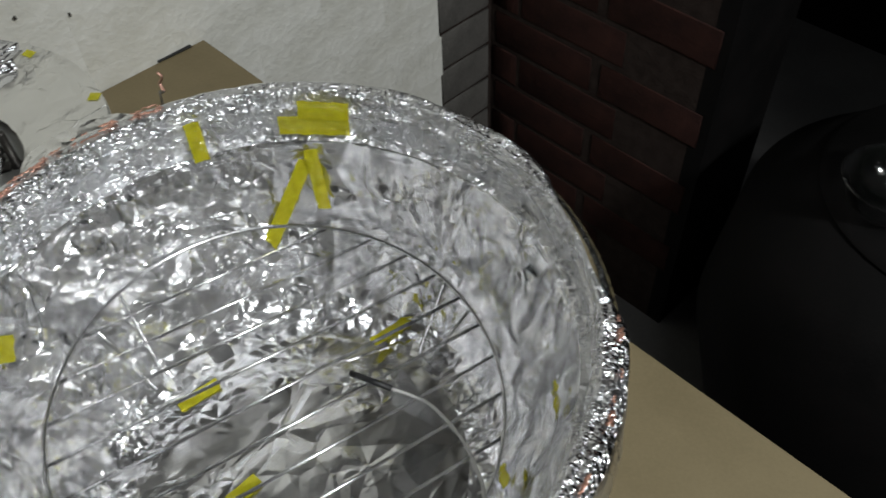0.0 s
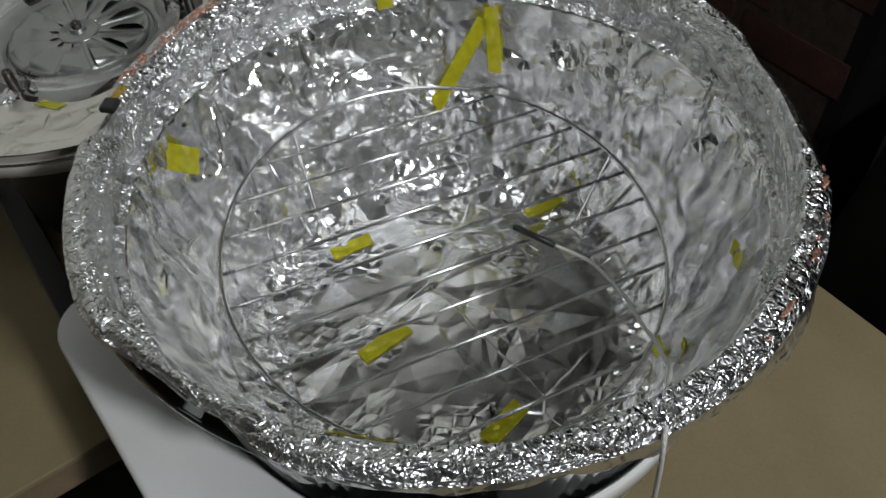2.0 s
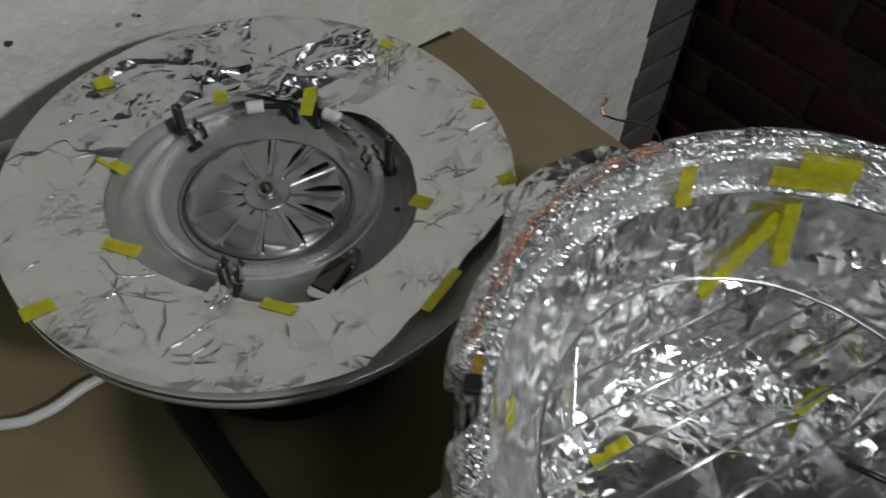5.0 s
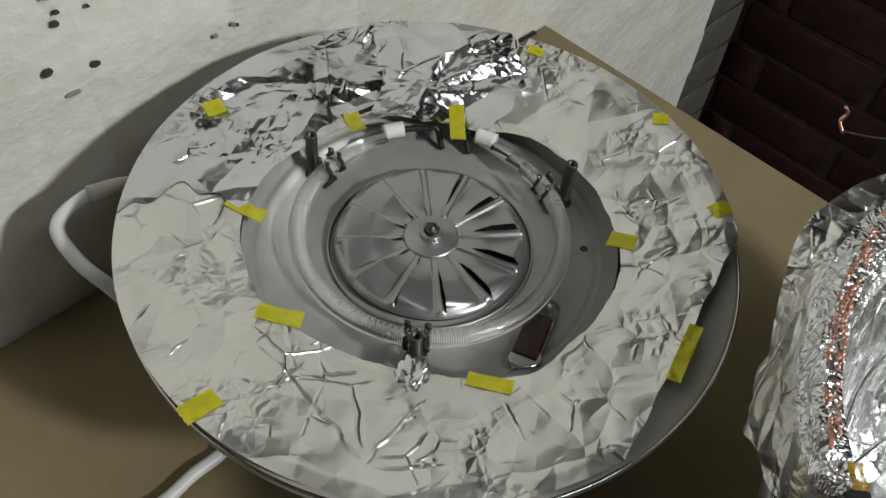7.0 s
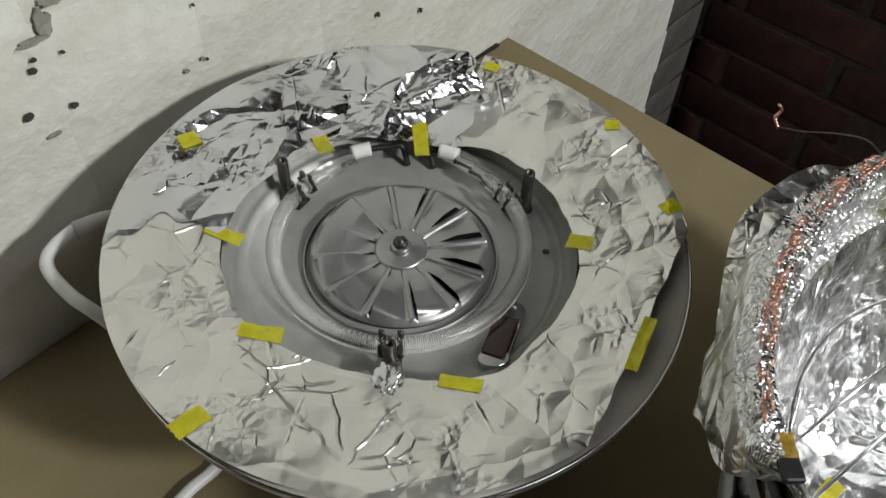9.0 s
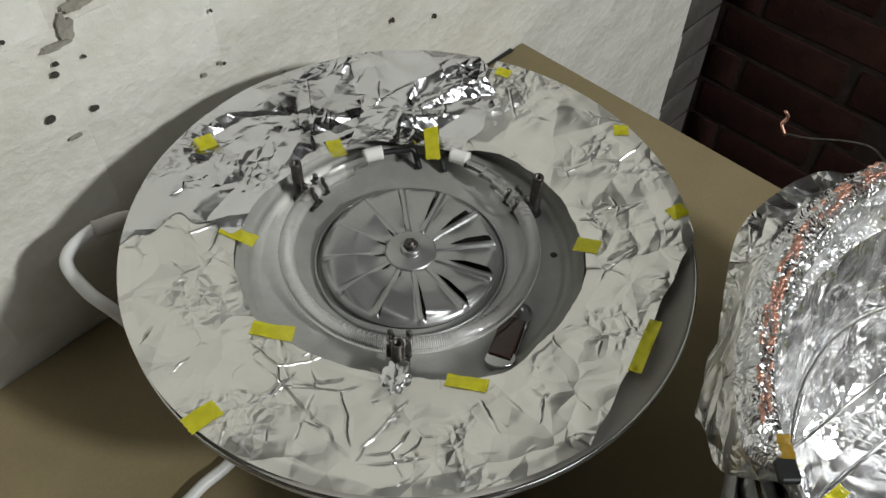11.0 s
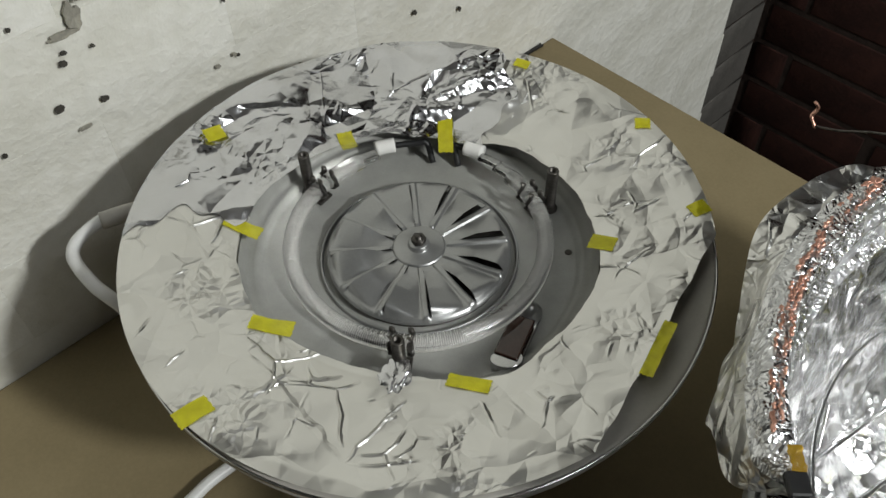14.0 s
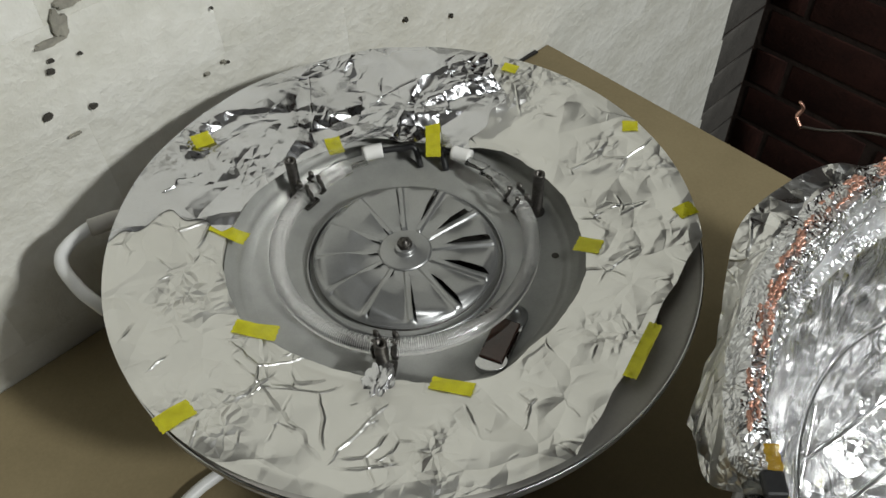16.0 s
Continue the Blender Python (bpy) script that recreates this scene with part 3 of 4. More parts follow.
LID_TAPES = [(-0.109, 0.0125, -25, 0.026, 0.011), (-0.045, 0.0845, 104, 0.026, 0.012), (0.022, 0.0865, 88, 0.033, 0.0115), (0.023, -0.109, -20, 0.026, 0.0105),
             (-0.0855, -0.064, -12, 0.027, 0.012), (0.1115, -0.017, -30, 0.017, 0.013), (-0.119, -0.1235, 38, 0.021, 0.013), (0.172, -0.003, 20, 0.013, 0.012),
             (0.154, 0.076, -10, 0.011, 0.011), (0.081, 0.146, -30, 0.012, 0.009), (-0.134, 0.09, 30, 0.014, 0.013), (0.1255, -0.1005, 57, 0.042, 0.0085)]
for k, (x, y, turn, lx, ly) in enumerate(LID_TAPES):
    bm = tape((lx * 0.92, ly * 0.88), (x, y, 0.0), turn, (0, 0), 0.0001, k)
    flat = np.array([v.co[:] for v in bm.verts])
    bright = 61 < math.degrees(math.atan2(y, x)) % 360 < 172
    high = np.maximum(relief(flat, 0.0022, False), relief(flat, 0.00255, True)) if bright else relief(flat, 0.0022, False)
    for v, h in zip(bm.verts, high):
        v.co.z += h + 0.0006
    lid_part("tape_strip", bm, TAPE, "yellow heat resistant film tape")

scrap = bmesh.new()
bmesh.ops.create_icosphere(scrap, subdivisions=4, radius=0.011)
for v in scrap.verts:
    v.co = Vector((v.co.x * 0.7, v.co.y * 1.3, v.co.z * 0.25)) * (1 + 0.6 * noise.noise(v.co * 170) + 0.3 * noise.noise(v.co * 420))
bmesh.ops.transform(scrap, matrix=pose(-0.017, -0.1055, -0.006, 0, 0, -18), verts=scrap.verts)
lid_part("foil_scrap", scrap, FOIL_SHINY, "crumpled silver foil scrap")

cord = thing("power_cord", (-0.2, 0.05, TABLE), "white power cord looping out beside the oven lid", "power cord")
knots = [(-0.11, 0.05, -0.07), (-0.155, 0.06, -0.045), (-0.187, 0.056, -0.03), (-0.212, 0.046, -0.028), (-0.226, 0.023, -0.03), (-0.21, -0.002, -0.033), (-0.186, -0.019, -0.045), (-0.15, -0.035, -0.10),
         (-0.125, -0.045, -0.155), (-0.138, -0.061, TABLE + 0.005), (-0.157, -0.078, TABLE + 0.005), (-0.18, -0.1, TABLE + 0.005), (-0.22, -0.112, TABLE + 0.005), (-0.4, -0.13, TABLE + 0.005)]
o = part("cable", sweep(curve_points(knots, 10), 0.0045, 12), CABLE, cord)
o.matrix_parent_inverse = Matrix.Translation((0.2, -0.05, -TABLE))
o = part("sleeve", sweep(curve_points(knots[:4], 8), 0.006, 12), RIM, cord, "greyish strain relief sleeve")
o.matrix_parent_inverse = Matrix.Translation((0.2, -0.05, -TABLE))

# ---- the bowl ----
bowl = thing("oven_bowl", (BOWL.x, BOWL.y, TABLE), "round glass oven bowl lined and rimmed with crumpled aluminium foil", "bowl")


def bowl_part(name, bm, material, label="", parent=None):
    bmesh.ops.transform(bm, matrix=DOWN, verts=bm.verts)
    return part(name, bm, material, parent or bowl, label)


bowl_part("glass_bowl", lathe([(0.0, -0.110), (0.13, -0.110), (0.148, -0.105), (0.157, -0.09), (0.185, 0.043), (0.1885, 0.047), (0.1902, 0.066), (0.194, 0.0715), (0.1985, 0.0755), (0.195, 0.0795), (0.1882, 0.079), (0.1872, 0.07), (0.1862, 0.051), (0.1812, 0.0472), (0.1525, -0.088), (0.145, -0.1), (0.13, -0.106), (0.0, -0.106)], 128), GLASS, "thick clear glass bowl with a flanged rim")


def bump_at(deg, centre, width):
    return math.exp(-((((deg - centre + 180) % 360) - 180) / width) ** 4)


def rim_lift(deg):
    """How much higher the rim's foil stands at the back of the bowl."""
    return 0.0045 * bump_at(deg, 100, 55)


def bowl_foil(zone):
    """The lining, floor to rim, folded over the flange and hanging outside with a torn edge."""
    na = 900
    core = [(0.0, -0.0965), (0.06, -0.0965), (0.1, -0.0963), (0.118, -0.0955), (0.131, -0.0925), (0.1405, -0.0855), (0.1478, -0.072), (0.1535, -0.054), (0.158, -0.038), (0.1625, -0.02), (0.1695, 0.01), (0.177, 0.043),
            (0.1782, 0.0495), (0.1795, 0.0512), (0.1838, 0.0516), (0.1847, 0.053), (0.1848, 0.066), (0.1832, 0.0695), (0.1838, 0.0725), (0.1858, 0.0735), (0.186, 0.0815), (0.188, 0.0852), (0.1905, 0.0842), (0.194, 0.0852), (0.1975, 0.0835), (0.2, 0.0785)]
    line = []
    for a, b in zip(core, core[1:]):
        n = max(2, int(math.dist(a, b) / 0.0021))
        line += [(a[0] + (b[0] - a[0]) * i / n, a[1] + (b[1] - a[1]) * i / n) for i in range(n)]
    line.append(core[-1])
    hang = 22
    nr = len(line) + hang
    pts, nrm, amp = [], [], []
    for k in range(na):
        deg = 360.0 * k / na
        w = radians(deg)
        c, s = math.cos(w), math.sin(w)
        raised = bump_at(deg, 130, 13)
        flap = bump_at(deg, 150, 21) + 0.5 * bump_at(deg, 189, 5) + 0.65 * bump_at(deg, 334, 15)
        bare = max(bump_at(deg, 12, 15), 0.8 * bump_at(deg, 238, 14), bump_at(deg, 178, 4.5))
        drop = (0.008 + 0.003 * math.sin(w * 5) + 0.0025 * math.sin(w * 17 + 1) + 0.002 * math.sin(w * 41)) * (1 - bare) + 0.036 * flap * (1 + 0.12 * math.sin(w * 19))
        drop = drop * (1 - 0.9 * raised) - 0.002 * raised
        reach = 0.016 * raised + 0.006 * flap * (1 + 0.2 * math.sin(w * 13 + 2))
        body = [(r if r < 0.1845 else r - bare * (r - 0.1845) * 0.85, z) for r, z in line]
        r_end, z_end = body[-1]
        full = body + [(r_end + 0.001 + reach * (i / hang) ** 0.8, z_end - drop * (i / hang) ** 1.15) for i in range(1, hang + 1)]
        wob = 1 + 0.008 * math.sin(2 * w + 0.7) + 0.004 * math.sin(5 * w)
        tall = rim_lift(deg)
        for i, (r, z) in enumerate(full):
            z += tall * min(1.0, max(0.0, (z - 0.045) / 0.03))
            g = wob if r > 0.17 else 1.0
            pts.append((r * g * c, r * g * s, z))
            a, b = full[max(0, i - 1)], full[min(nr - 1, i + 1)]
            tr, tz = b[0] - a[0], b[1] - a[1]
            ln = math.hypot(tr, tz) or 1
            nrm.append((-tz / ln * c, -tz / ln * s, tr / ln))
            amp.append(0.03 + 0.97 * min(1.0, max(0.0, (r - 0.098) / 0.04)) if z < 0.045 else 0.3)
    p, n, a = np.array(pts), np.array(nrm), np.array(amp)
    h = 0.0075 * a * crumple(p, 0.06) + 0.003 * a * crumple(p + 2.3, 0.026)
    rr = np.hypot(p[:, 0], p[:, 1])
    press = (p[:, 2] < -0.088) | ((rr > 0.18) & (p[:, 2] > 0.03))
    h = np.where(press, np.abs(h), h)
    p = p + n * np.clip(h, -0.002, 0.0055)[:, None]
    faces = []
    edge = next(i for i, (r, z) in enumerate(line) if r > 0.114)
    lip = next(i for i, (r, z) in enumerate(line) if z > 0.05)
    low, high = {"floor": (0, edge), "wall": (edge, lip), "rim": (lip, len(line) + 1), "flap": (len(line) + 1, nr - 1)}[zone]
    for k in range(na):
        k2 = (k + 1) % na
        for i in range(low, high):
            faces.append((k * nr + i, k2 * nr + i, k2 * nr + i + 1, k * nr + i + 1))
    bm = mesh_from(p.tolist(), faces, True)
    bmesh.ops.delete(bm, geom=[v for v in bm.verts if not v.link_faces], context="VERTS")
    return bm


bowl_part("foil_lining", bowl_foil("wall"), FOIL_BOWL, "crumpled shiny aluminium foil wall")
bowl_part("foil_rim", bowl_foil("rim"), FOIL_RIM, "tightly crumpled glittering foil rim")
bowl_part("foil_flap", bowl_foil("flap"), FOIL_FLAP, "loose torn foil edge hanging over the rim")
bowl_part("foil_floor", bowl_foil("floor"), FOIL_FLOOR, "smoother shiny foil floor with long creases")

# The rack in the bowl, leaning a little.
RACK = Vector((0.3244, -0.2151, -0.024))
rack = thing("wire_rack", RACK, "round steel wire rack standing inside the foil lined bowl", "rack")
rack.rotation_euler = (radians(3.7), radians(5.7), 0)
part("ring", sweep(arc(0.1443, 0, 0, 360, 120)[:-1], 0.0015, 8, True), WIRE, rack)
bd = Vector((math.cos(radians(29.8)), math.sin(radians(29.8)), 0))
bn = Vector((-bd.y, bd.x, 0))
for k in range(10):
    off = 0.111 - 0.026 * k
    half = math.sqrt(0.1443 ** 2 - off ** 2)
    part("bar", rod(bn * off - bd * half + Vector((0, 0, -0.002)), bn * off + bd * half + Vector((0, 0, -0.002)), 0.00125, 8), WIRE, rack)
for a, deep in ((33, -0.059), (150, -0.08), (262, -0.07)):
    w = radians(a)
    r0, r1 = 0.142, 0.116
    p0, p1 = Vector((r0 * math.cos(w - 0.1), r0 * math.sin(w - 0.1), -0.001)), Vector((r0 * math.cos(w + 0.1), r0 * math.sin(w + 0.1), -0.001))
    f0, f1 = Vector((r1 * math.cos(w - 0.05), r1 * math.sin(w - 0.05), deep)), Vector((r1 * math.cos(w + 0.05), r1 * math.sin(w + 0.05), deep))
    part("leg", sweep([p0, f0, f1, p1], 0.0014, 8), WIRE, rack)

probe = thing("temperature_probe", (0.369, -0.2, -0.027), "thin temperature probe with black tip on the wire rack", "probe")
knots = [(0.395, -0.213, -0.027), (0.408, -0.219, -0.028), (0.421, -0.228, -0.029), (0.437, -0.252, -0.028), (0.444, -0.277, -0.02), (0.446, -0.302, 0.0), (0.441, -0.345, 0.045), (0.437, -0.362, 0.068), (0.434, -0.374, 0.08), (0.4315, -0.385, 0.0815), (0.43, -0.397, 0.0815), (0.4285, -0.408, 0.076), (0.4295, -0.412, 0.05), (0.432, -0.413, 0.0), (0.434, -0.413, -0.08),
         (0.436, -0.416, -0.155), (0.434, -0.428, TABLE + 0.003), (0.425, -0.47, TABLE + 0.003), (0.39, -0.56, TABLE + 0.003)]
inv = Matrix.Translation((-0.369, 0.2, 0.027))
o = part("tip", sweep([(0.368, -0.1995, -0.025), (0.395, -0.213, -0.027)], 0.0021, 10), BLACK, probe, "black sleeve at the tip")
o.matrix_parent_inverse = inv
o = part("lead", sweep(curve_points(knots, 8), 0.0012, 8), BRAID, probe, "pale braided lead")
o.matrix_parent_inverse = inv

BOWL_TAPES = [((0.246, -0.162, -0.0945), 33, 0.033, 0.011), ((0.2815, -0.2475, -0.0945), 43, 0.040, 0.012), ((0.3655, -0.306, -0.0945), 51, 0.035, 0.013), ((0.395, -0.122, -0.0845), 35, 0.043, 0.009)]
for k, (at, turn, lx, ly) in enumerate(BOWL_TAPES):
    o = part("tape_strip", tape((lx, ly), Vector(at) - Vector((BOWL.x, BOWL.y, TABLE)), turn, (0, 0), 0.0006, k + 20), TAPE, bowl, "yellow heat resistant film tape")


def wall_tape(deg, z, lx, ly, spin, material=TAPE, label="yellow heat resistant film tape", r=None, lean=12.0):
    """Tape on the inside of the bowl's wall."""
    w = radians(deg)
    rr = r or (0.150 + (z + 0.078) * 0.18 - 0.0015)
    m = Matrix.Translation((rr * math.cos(w), rr * math.sin(w), z)) @ pose(0, 0, 0, 0, 0, deg) @ pose(0, 0, 0, 0, -90 + lean, 0) @ pose(0, 0, 0, 0, 0, spin)
    bm = tape((lx, ly), (0, 0, 0), 0, (0, 0), 0.0006, deg)
    bmesh.ops.transform(bm, matrix=m, verts=bm.verts)
    return bowl_part("tape_strip", bm, material, label)


wall_tape(91, 0.003, 0.082, 0.011, -28)
wall_tape(82.2, 0.024, 0.05, 0.01, 6)
wall_tape(81.5, 0.0665, 0.014, 0.05, 0, r=0.1765)
wall_tape(79, 0.0785, 0.013, 0.036, 0, r=0.178, lean=20)
wall_tape(107.9, 0.066, 0.03, 0.011, 0, r=0.1755)
wall_tape(170.5, 0.033, 0.033, 0.017, 41)
wall_tape(-11, 0.026, 0.03, 0.009, -62)
wall_tape(-15.4, -0.054, 0.024, 0.009, -70)
wall_tape(-11, -0.074, 0.018, 0.009, -60, r=0.139, lean=35)
wall_tape(-97, 0.069, 0.01, 0.032, 0, r=0.176)
wall_tape(172.6, 0.0885, 0.0055, 0.011, 0, TAPE_ORANGE, "orange yellow film tape over the rim", 0.189, 80)
bowl_part("black_tab", box(0.009, 0.0105, 0.004, 0.0012, (-0.19, 0.0145, 0.0868), -5), BLACK, "small black tab under tape")


def rim_glint(deg, r, span, seed):
    """A thin copper coloured edge that stands in for a glint in the fold of the rim."""
    pts = []
    for i in range(9):
        turn = deg + span * (i / 8 - 0.5)
        a, q = radians(turn), r + 0.0005 * math.sin(i * 1.3 + seed)
        pts.append((q * math.cos(a), q * math.sin(a), 0.0862 + rim_lift(turn) + 0.0003 * math.sin(i * 1.7 + seed * 2)))
    return sweep(pts, 0.0007, 5, False, 0.5)


# Orange reflections in the rim's foil, built as thin copper coloured slivers.
slivers = random.Random(11)
for k in range(70):
    bowl_part("glint_sliver", rim_glint(112 + 56 * slivers.random(), 0.1885 + 0.007 * slivers.random(), 0.8 + 2.2 * slivers.random(), k), COPPER_AND_GLINT, "thin orange sliver standing in for a reflection in the foil")
for k in range(12):
    bowl_part("glint_sliver", rim_glint(-42 + 36 * slivers.random(), 0.1945 + 0.003 * slivers.random(), 1.0 + 1.8 * slivers.random(), k + 40), COPPER_AND_GLINT, "thin orange sliver standing in for a reflection in the foil")
tail = [(-0.07, 0.172, 0.086), (-0.075, 0.19, 0.09), (-0.081, 0.208, 0.08), (-0.087, 0.228, 0.064), (-0.092, 0.246, 0.052)]
wire = bowl_part("copper_tail", sweep(curve_points(tail, 6), 0.0008, 6), STEEL_DARK, "thin dark wire sticking out of the foil")
bowl_part("tip", sweep(curve_points([(-0.0915, 0.245, 0.0515), (-0.094, 0.249, 0.057), (-0.0915, 0.25, 0.062), (-0.094, 0.251, 0.066)], 6), 0.0014, 7, False, 0.7), COPPER_AND_GLINT, "crumpled copper tip", wire)

stand = thing("bowl_stand", (BOWL.x, BOWL.y, TABLE), "white plastic oven stand with rounded corners under the bowl", "stand")


def rounded(cx0, cx1, cy0, cy1, rad, n=10):
    out = []
    for x, y, a in ((cx1 - rad, cy1 - rad, 0), (cx0 + rad, cy1 - rad, 90), (cx0 + rad, cy0 + rad, 180), (cx1 - rad, cy0 + rad, 270)):
        out += [(x + rad * math.cos(radians(a + 90 * i / n)), y + rad * math.sin(radians(a + 90 * i / n))) for i in range(n + 1)]
    return out


ax, ay = Vector((-0.749, -0.663, 0)), Vector((-0.663, 0.749, 0))
outline = [ax * x + ay * y for x, y in rounded(-0.12, 0.225, -0.15, 0.15, 0.03)]


def reach_to(w):
    """How far the tray's outline lies from its middle in one direction."""
    d, best = Vector((math.cos(w), math.sin(w), 0)), 0.2
    for p, q in zip(outline, outline[1:] + outline[:1]):
        e = q - p
        det = d.x * -e.y + d.y * e.x
        if abs(det) > 1e-9:
            s, k = (p.x * -e.y + p.y * e.x) / det, (d.x * p.y - d.y * p.x) / det
            if s > 0 and -1e-6 <= k <= 1 + 1e-6:
                best = s
    return best


def tray_with_hole(z0, z1, hole):
    n, verts, faces = 240, [], []
    for k in range(n):
        w = 2 * math.pi * k / n
        far = max(reach_to(w), hole + 0.003)
        ring = [(hole, z0), (hole, z1 - 0.002), (hole + 0.002, z1), (far - 0.004, z1), (far - 0.0012, z1 - 0.0012), (far, z1 - 0.004), (far, z0)]
        verts += [(r * math.cos(w), r * math.sin(w), z) for r, z in ring]
    for k in range(n):
        k2 = (k + 1) % n
        for i in range(7):
            i2 = (i + 1) % 7
            faces.append((k * 7 + i, k2 * 7 + i, k2 * 7 + i2, k * 7 + i2))
    return mesh_from(verts, faces, True)


part("tray", tray_with_hole(0.103, 0.125, 0.167), WHITE, stand, "flat white tray around the bowl")
part("skirt", lathe([(0.118, 0.03), (0.123, 0.03), (0.14, 0.052), (0.163, 0.07), (0.169, 0.1028), (0.166, 0.1028), (0.159, 0.072), (0.136, 0.056)], 72, True), WHITE, stand)
part("foot", lathe([(0.08, 0.0), (0.125, 0.0), (0.128, 0.004), (0.124, 0.0298), (0.09, 0.0298), (0.08, 0.0)], 72), WHITE, stand)

# ---- the circuit board and what lies by it ----
pcb = thing("circuit_board", (-0.1015, -0.2765, TABLE), "red electronic circuit board with a small display", "circuit board")
pcb.rotation_euler = (0, 0, radians(-49))
part("board", box(0.125, 0.095, 0.0016, 0.0004, (0, 0, 0.012)), PCB, pcb)
disp = part("display", box(0.05, 0.045, 0.006, 0.001, (0.025, -0.022, 0.0165)), STEEL, pcb, "bare metal display frame")
part("screen", box(0.04, 0.03, 0.001, 0.0002, (0.025, -0.022, 0.0202)), LCD, disp, "green grey liquid crystal screen")
part("socket", box(0.012, 0.03, 0.009, 0.0008, (0.054, 0.018, 0.0175)), STEEL_DARK, pcb, "dull metal socket")
part("connector", box(0.01, 0.01, 0.01, 0.001, (0.035, 0.03, 0.018)), BLUE, pcb, "small blue connector")
part("connector", box(0.014, 0.009, 0.008, 0.001, (0.052, -0.008, 0.017)), WHITE, pcb, "small white connector")
for k, (x, y, sx, sy) in enumerate(((-0.05, 0.036, 0.012, 0.012), (0.01, 0.036, 0.016, 0.01), (-0.015, 0.04, 0.008, 0.006), (0.0, 0.012, 0.014, 0.014), (0.044, 0.038, 0.006, 0.008), (0.03, 0.012, 0.007, 0.005))):
    part("chip", box(sx, sy, 0.0025, 0.0004, (x, y, 0.014)), BLACK if k % 2 == 0 else STEEL, pcb, "small component")
knob = part("capacitor", lathe([(0.0, 0.0245), (0.0038, 0.0243), (0.0042, 0.0235), (0.0042, 0.0128), (0.0, 0.0128)], 20), PCB, pcb, "round red cap")
knob.location = (-0.052, 0.04, 0)
for x, y in ((-0.057, 0.042), (0.057, 0.042), (0.057, -0.042), (-0.057, -0.042)):
    part("standoff", lathe([(0.0, 0.0), (0.0032, 0.0), (0.0032, 0.0112), (0.0, 0.0112)], 12), STEEL, pcb).location = (x, y, 0)
bm = bmesh.new()
bmesh.ops.create_icosphere(bm, subdivisions=4, radius=1.0)
for v in bm.verts:
    v.co *= 1 + 0.10 * noise.noise(v.co * 1.6)
    v.co = Vector((v.co.x * 0.034, v.co.y * 0.026, max(-0.8, v.co.z) * 0.018))
for f in bm.faces:
    f.smooth = True
lump = part("rubber_cover", bm, BROWN, pcb, "dark brown rounded rubber cover")
lump.location = (-0.034, 0.004, 0.0272)

# ---- the dark alcove ----
stove = thing("stove", (1.12, 0.17, FLOOR), "black round bellied iron stove in the dark alcove", "stove")
part("lid", lathe([(0.0, 0.62), (0.03, 0.618), (0.19, 0.597), (0.2, 0.585)], 48), IRON_AND_SHADE, stove)
part("body", lathe([(0.0, 0.0), (0.2, 0.0), (0.24, 0.06), (0.3, 0.3), (0.28, 0.5), (0.2, 0.58), (0.0, 0.6)], 64), IRON_AND_SHADE, stove)
jar = thing("glass_bowl", (0.972, 0.155, FLOOR + 0.6025), "round clear glass dish on the black stove", "dish")
part("body", lathe([(0.0, 0.0), (0.032, 0.0), (0.048, 0.018), (0.057, 0.043), (0.061, 0.049), (0.057, 0.0505), (0.045, 0.021), (0.0, 0.005)], 48), GLASS, jar)


# ---- wall details and bricks ----
def wall_point(p, lift=0.0):
    d = Vector(p) - WALL
    return room(d.dot(U), lift, p[2])


def blot(name, x, z, w, h, material, seed, label):
    """A shallow broken patch in the wall's paint; x runs along the wall."""
    n, verts = 44, []
    for i in range(n):
        a = 2 * math.pi * i / n
        k = 1 + 0.4 * noise.noise(Vector((math.cos(a) * 1.5 + seed, math.sin(a) * 1.5, seed * 1.7))) + 0.25 * noise.noise(Vector((math.cos(a) * 5 + seed, math.sin(a) * 5, seed)))
        verts.append((0.5 * w * k * math.cos(a), 0.5 * h * k * math.sin(a)))
    bm = prism(verts, -0.002, 0.0006, 0.0003)
    ob = part(name, bm, material)
    m = Matrix((U, Vector((0, 0, 1)), V)).transposed().to_4x4()
    m.translation = room(x, 0.0045, z)
    ob.matrix_world = m
    ob.parent = wall_white
    ob.matrix_parent_inverse = wall_white.matrix_world.inverted()
    return tagged(ob, label)


def brick_mesh(lx, lz, depth, seed, worn):
    rnd = random.Random(seed)
    bm = bmesh.new()
    bmesh.ops.create_cube(bm, size=1.0)
    bmesh.ops.scale(bm, vec=(lx, lz, depth), verts=bm.verts)
    front = [e for e in bm.edges if all(v.co.z > 0 for v in e.verts)]
    bmesh.ops.bevel(bm, geom=front, offset=0.0045 * worn, segments=2, affect="EDGES", profile=0.6)
    for v in bm.verts:
        v.co += Vector((rnd.uniform(-1, 1), rnd.uniform(-1, 1), rnd.uniform(-0.4, 0.4))) * 0.0016 * worn
    for f in bm.faces:
        f.smooth = worn > 0.5
    me = bpy.data.meshes.new("brick")
    bm.to_mesh(me)
    bm.free()
    return me


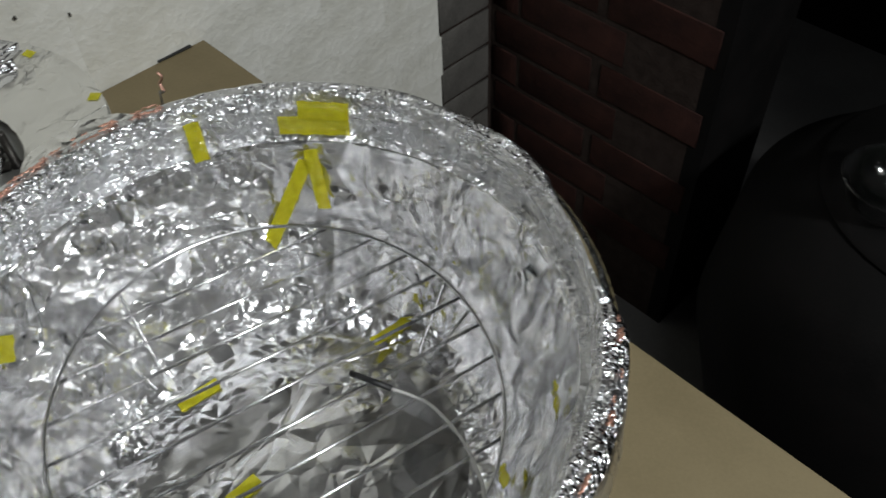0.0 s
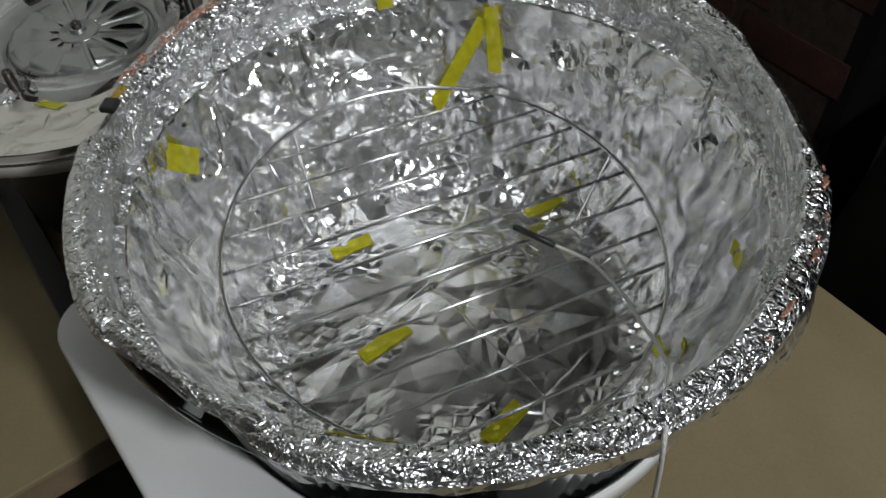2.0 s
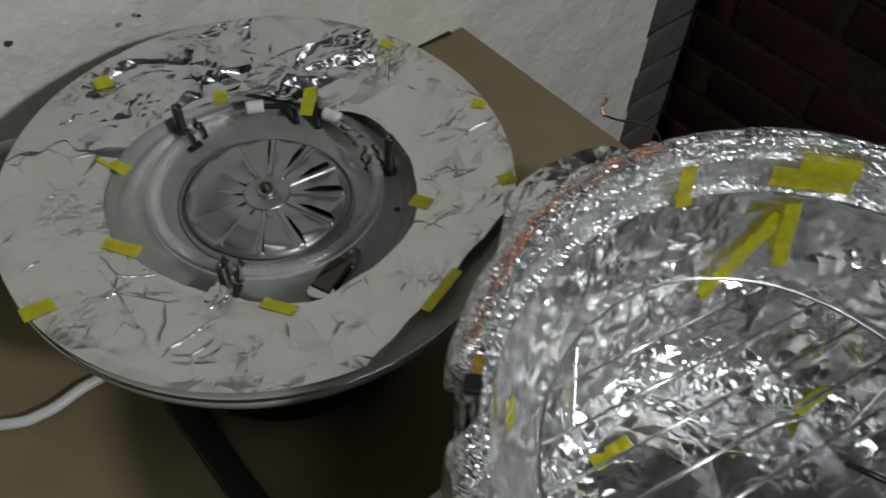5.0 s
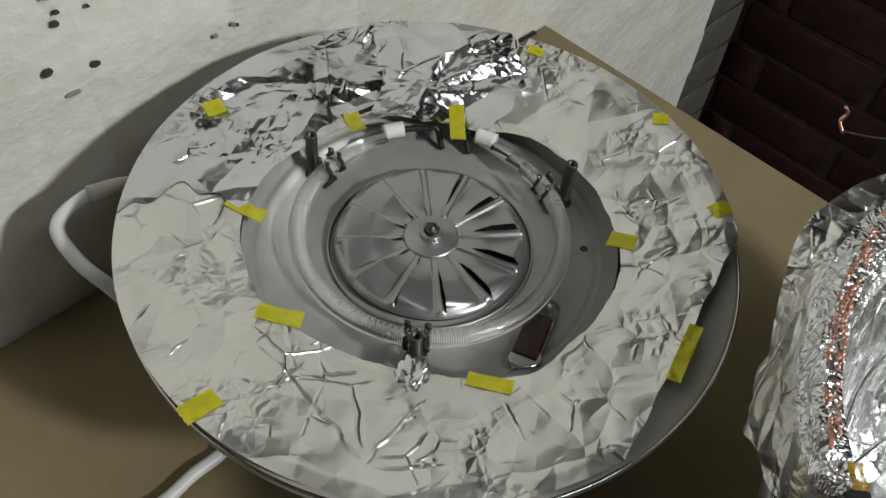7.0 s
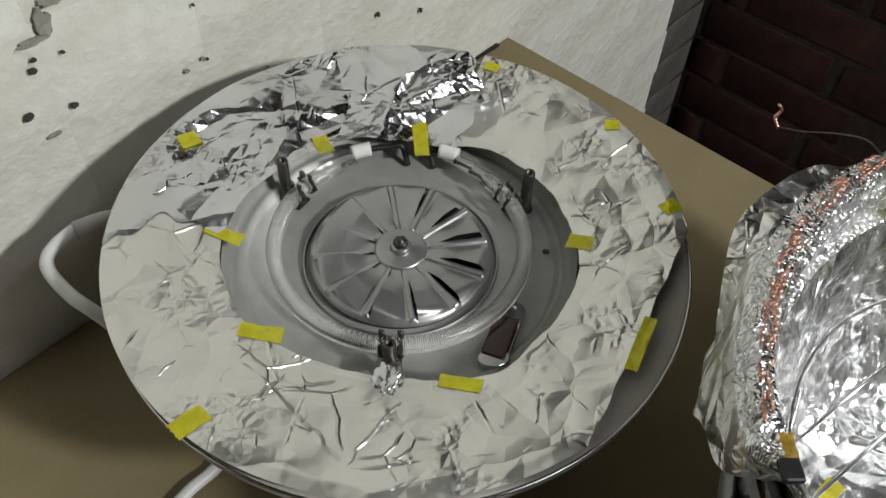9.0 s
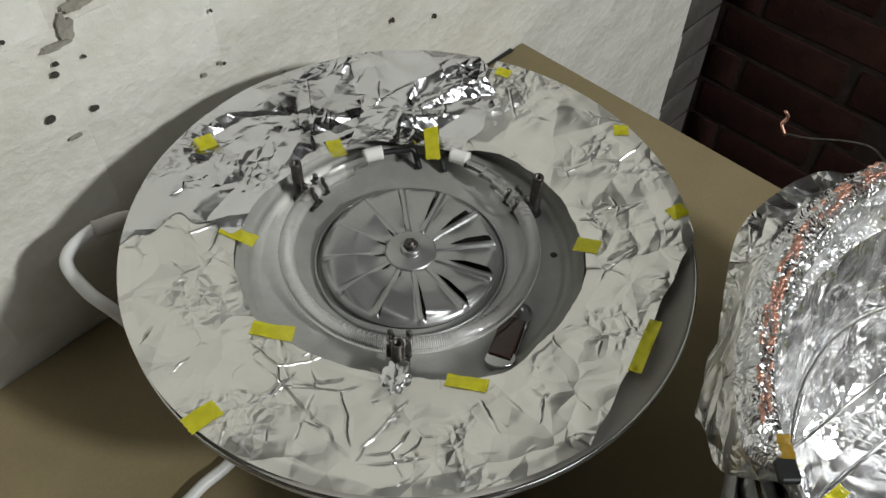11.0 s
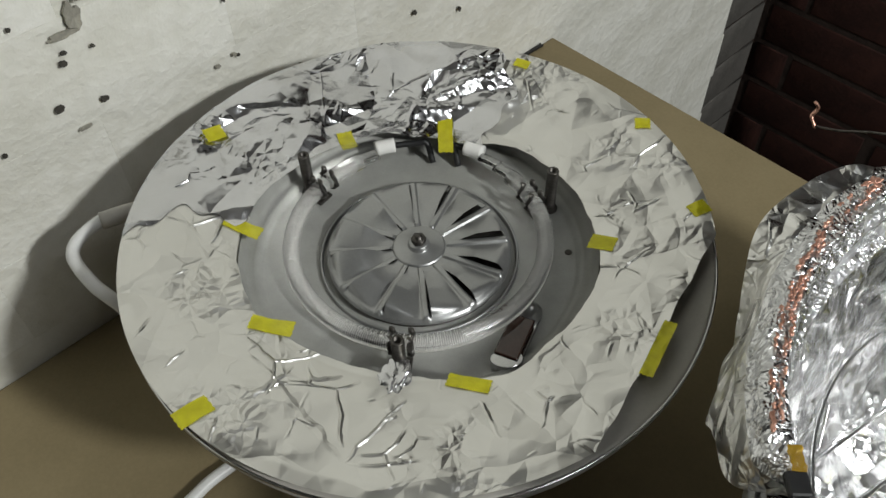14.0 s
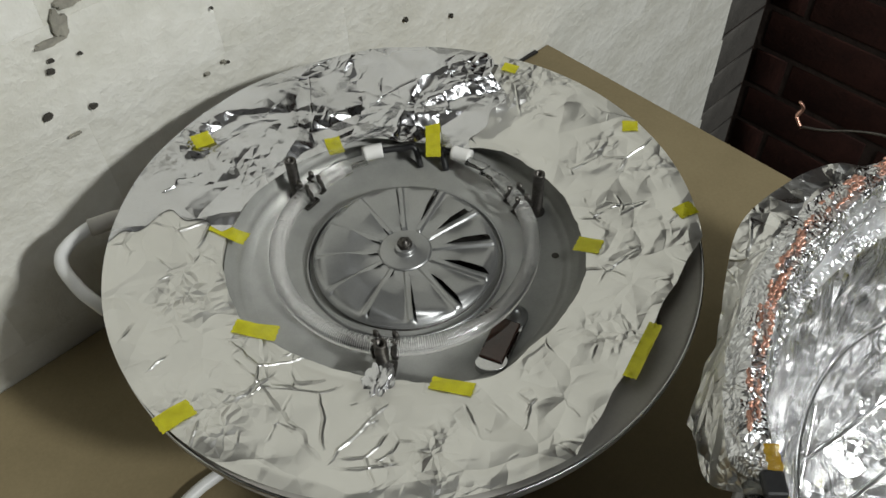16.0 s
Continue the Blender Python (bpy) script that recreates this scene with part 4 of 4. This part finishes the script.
def brick_wall(parent, length, spots, material, origin, along_wall, normal, joint, proud, worn=1.0, rise=0.075):
    shapes = [brick_mesh(length - joint, rise - joint, 0.03, k, worn) for k in range(6)]
    for me in shapes:
        me.materials.append(material)
    base = Matrix((along_wall, Vector((0, 0, 1)), normal)).transposed().to_4x4()
    rnd = random.Random(3)
    inv_parent = parent.matrix_world.inverted()
    for x, z, part_of in spots:
        ob = new("brick", shapes[rnd.randrange(6)])
        m = base.copy()
        m.translation = origin + along_wall * x + Vector((0, 0, z)) + normal * (proud - 0.015 + rnd.uniform(-0.001, 0.001) * worn)
        ob.matrix_world = m @ pose(0, 0, 0, rnd.uniform(-0.5, 0.5) * worn ** 2, rnd.uniform(-0.5, 0.5) * worn ** 2, rnd.uniform(-0.4, 0.4) * worn) @ Matrix.Diagonal((part_of, 1, 1, 1))
        ob.parent = parent
        ob.matrix_parent_inverse = inv_parent


bpy.context.view_layer.update()
PITS = [(0.007, 0.021, 0.008, 0.006, 1), (-0.023, 0.029, 0.011, 0.007, 2), (-0.009, 0.058, 0.008, 0.006, 3), (-0.006, 0.065, 0.006, 0.004, 5), (0.287, -0.046, 0.006, 0.006, 4),
        (0.342, -0.068, 0.004, 0.007, 6), (-0.066, 0.016, 0.005, 0.004, 7), (0.111, 0.002, 0.004, 0.003, 8), (-0.03, 0.094, 0.004, 0.004, 9), (0.013, 0.061, 0.004, 0.003, 10), (0.11, 0.049, 0.003, 0.003, 11)]
for x, z, w, h, k in PITS:
    blot("pit", x, z, 0.65 * w, 0.65 * h, PIT, k * 3.1, "small dark pit in the paint")
for x, z, w, h, k in ((0.022, 0.098, 0.024, 0.009, 1), (0.008, 0.085, 0.010, 0.018, 2), (-0.002, 0.0765, 0.018, 0.005, 3), (0.032, 0.109, 0.026, 0.012, 4), (0.108, 0.004, 0.003, 0.002, 5), (0.093, 0.001, 0.004, 0.0025, 6), (-0.012, 0.007, 0.009, 0.002, 7), (0.163, -0.034, 0.002, 0.0015, 8)):
    blot("bare_patch", x, z, w, h, CHIP, k * 5.3, "patch of bare grey render where paint has flaked")
spots = []
for row in range(-11, 9):
    for k in range(-4, 5):
        x = 0.225 * k + (0.1125 if row % 2 else 0)
        if x + 0.11 < STRIP:
            spots.append((x, row * 0.078 + 0.047, 1.0))
    if row % 2 == 0:
        spots.append((0.846, row * 0.078 + 0.047, 0.522))
brick_wall(wall_white, 0.225, spots, PAINT, room(0, 0, 0), U, V, 0.0, 0.0005, 0.05, 0.078)
spots = [(STRIP + 0.062, row * 0.075 + 0.03, 0.54) for row in range(-10, 6)]
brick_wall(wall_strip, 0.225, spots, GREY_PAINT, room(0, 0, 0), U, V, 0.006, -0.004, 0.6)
spots = []
for row in range(-11, 6):
    for k in range(2):
        x = 0.1125 + 0.225 * k + (0.06 if row % 2 else 0)
        if x + 0.11 < PIER + 0.03:
            spots.append((x, row * 0.075 + 0.03, 1.0 if x + 0.11 < PIER else 0.9))
    if row % 2:
        spots.append((0.028, row * 0.075 + 0.03, 0.26))
brick_wall(wall_red, 0.225, spots, SHADED_BRICK, room(CORNER, 0, 0), V, -U, 0.010, -0.004, 0.6)
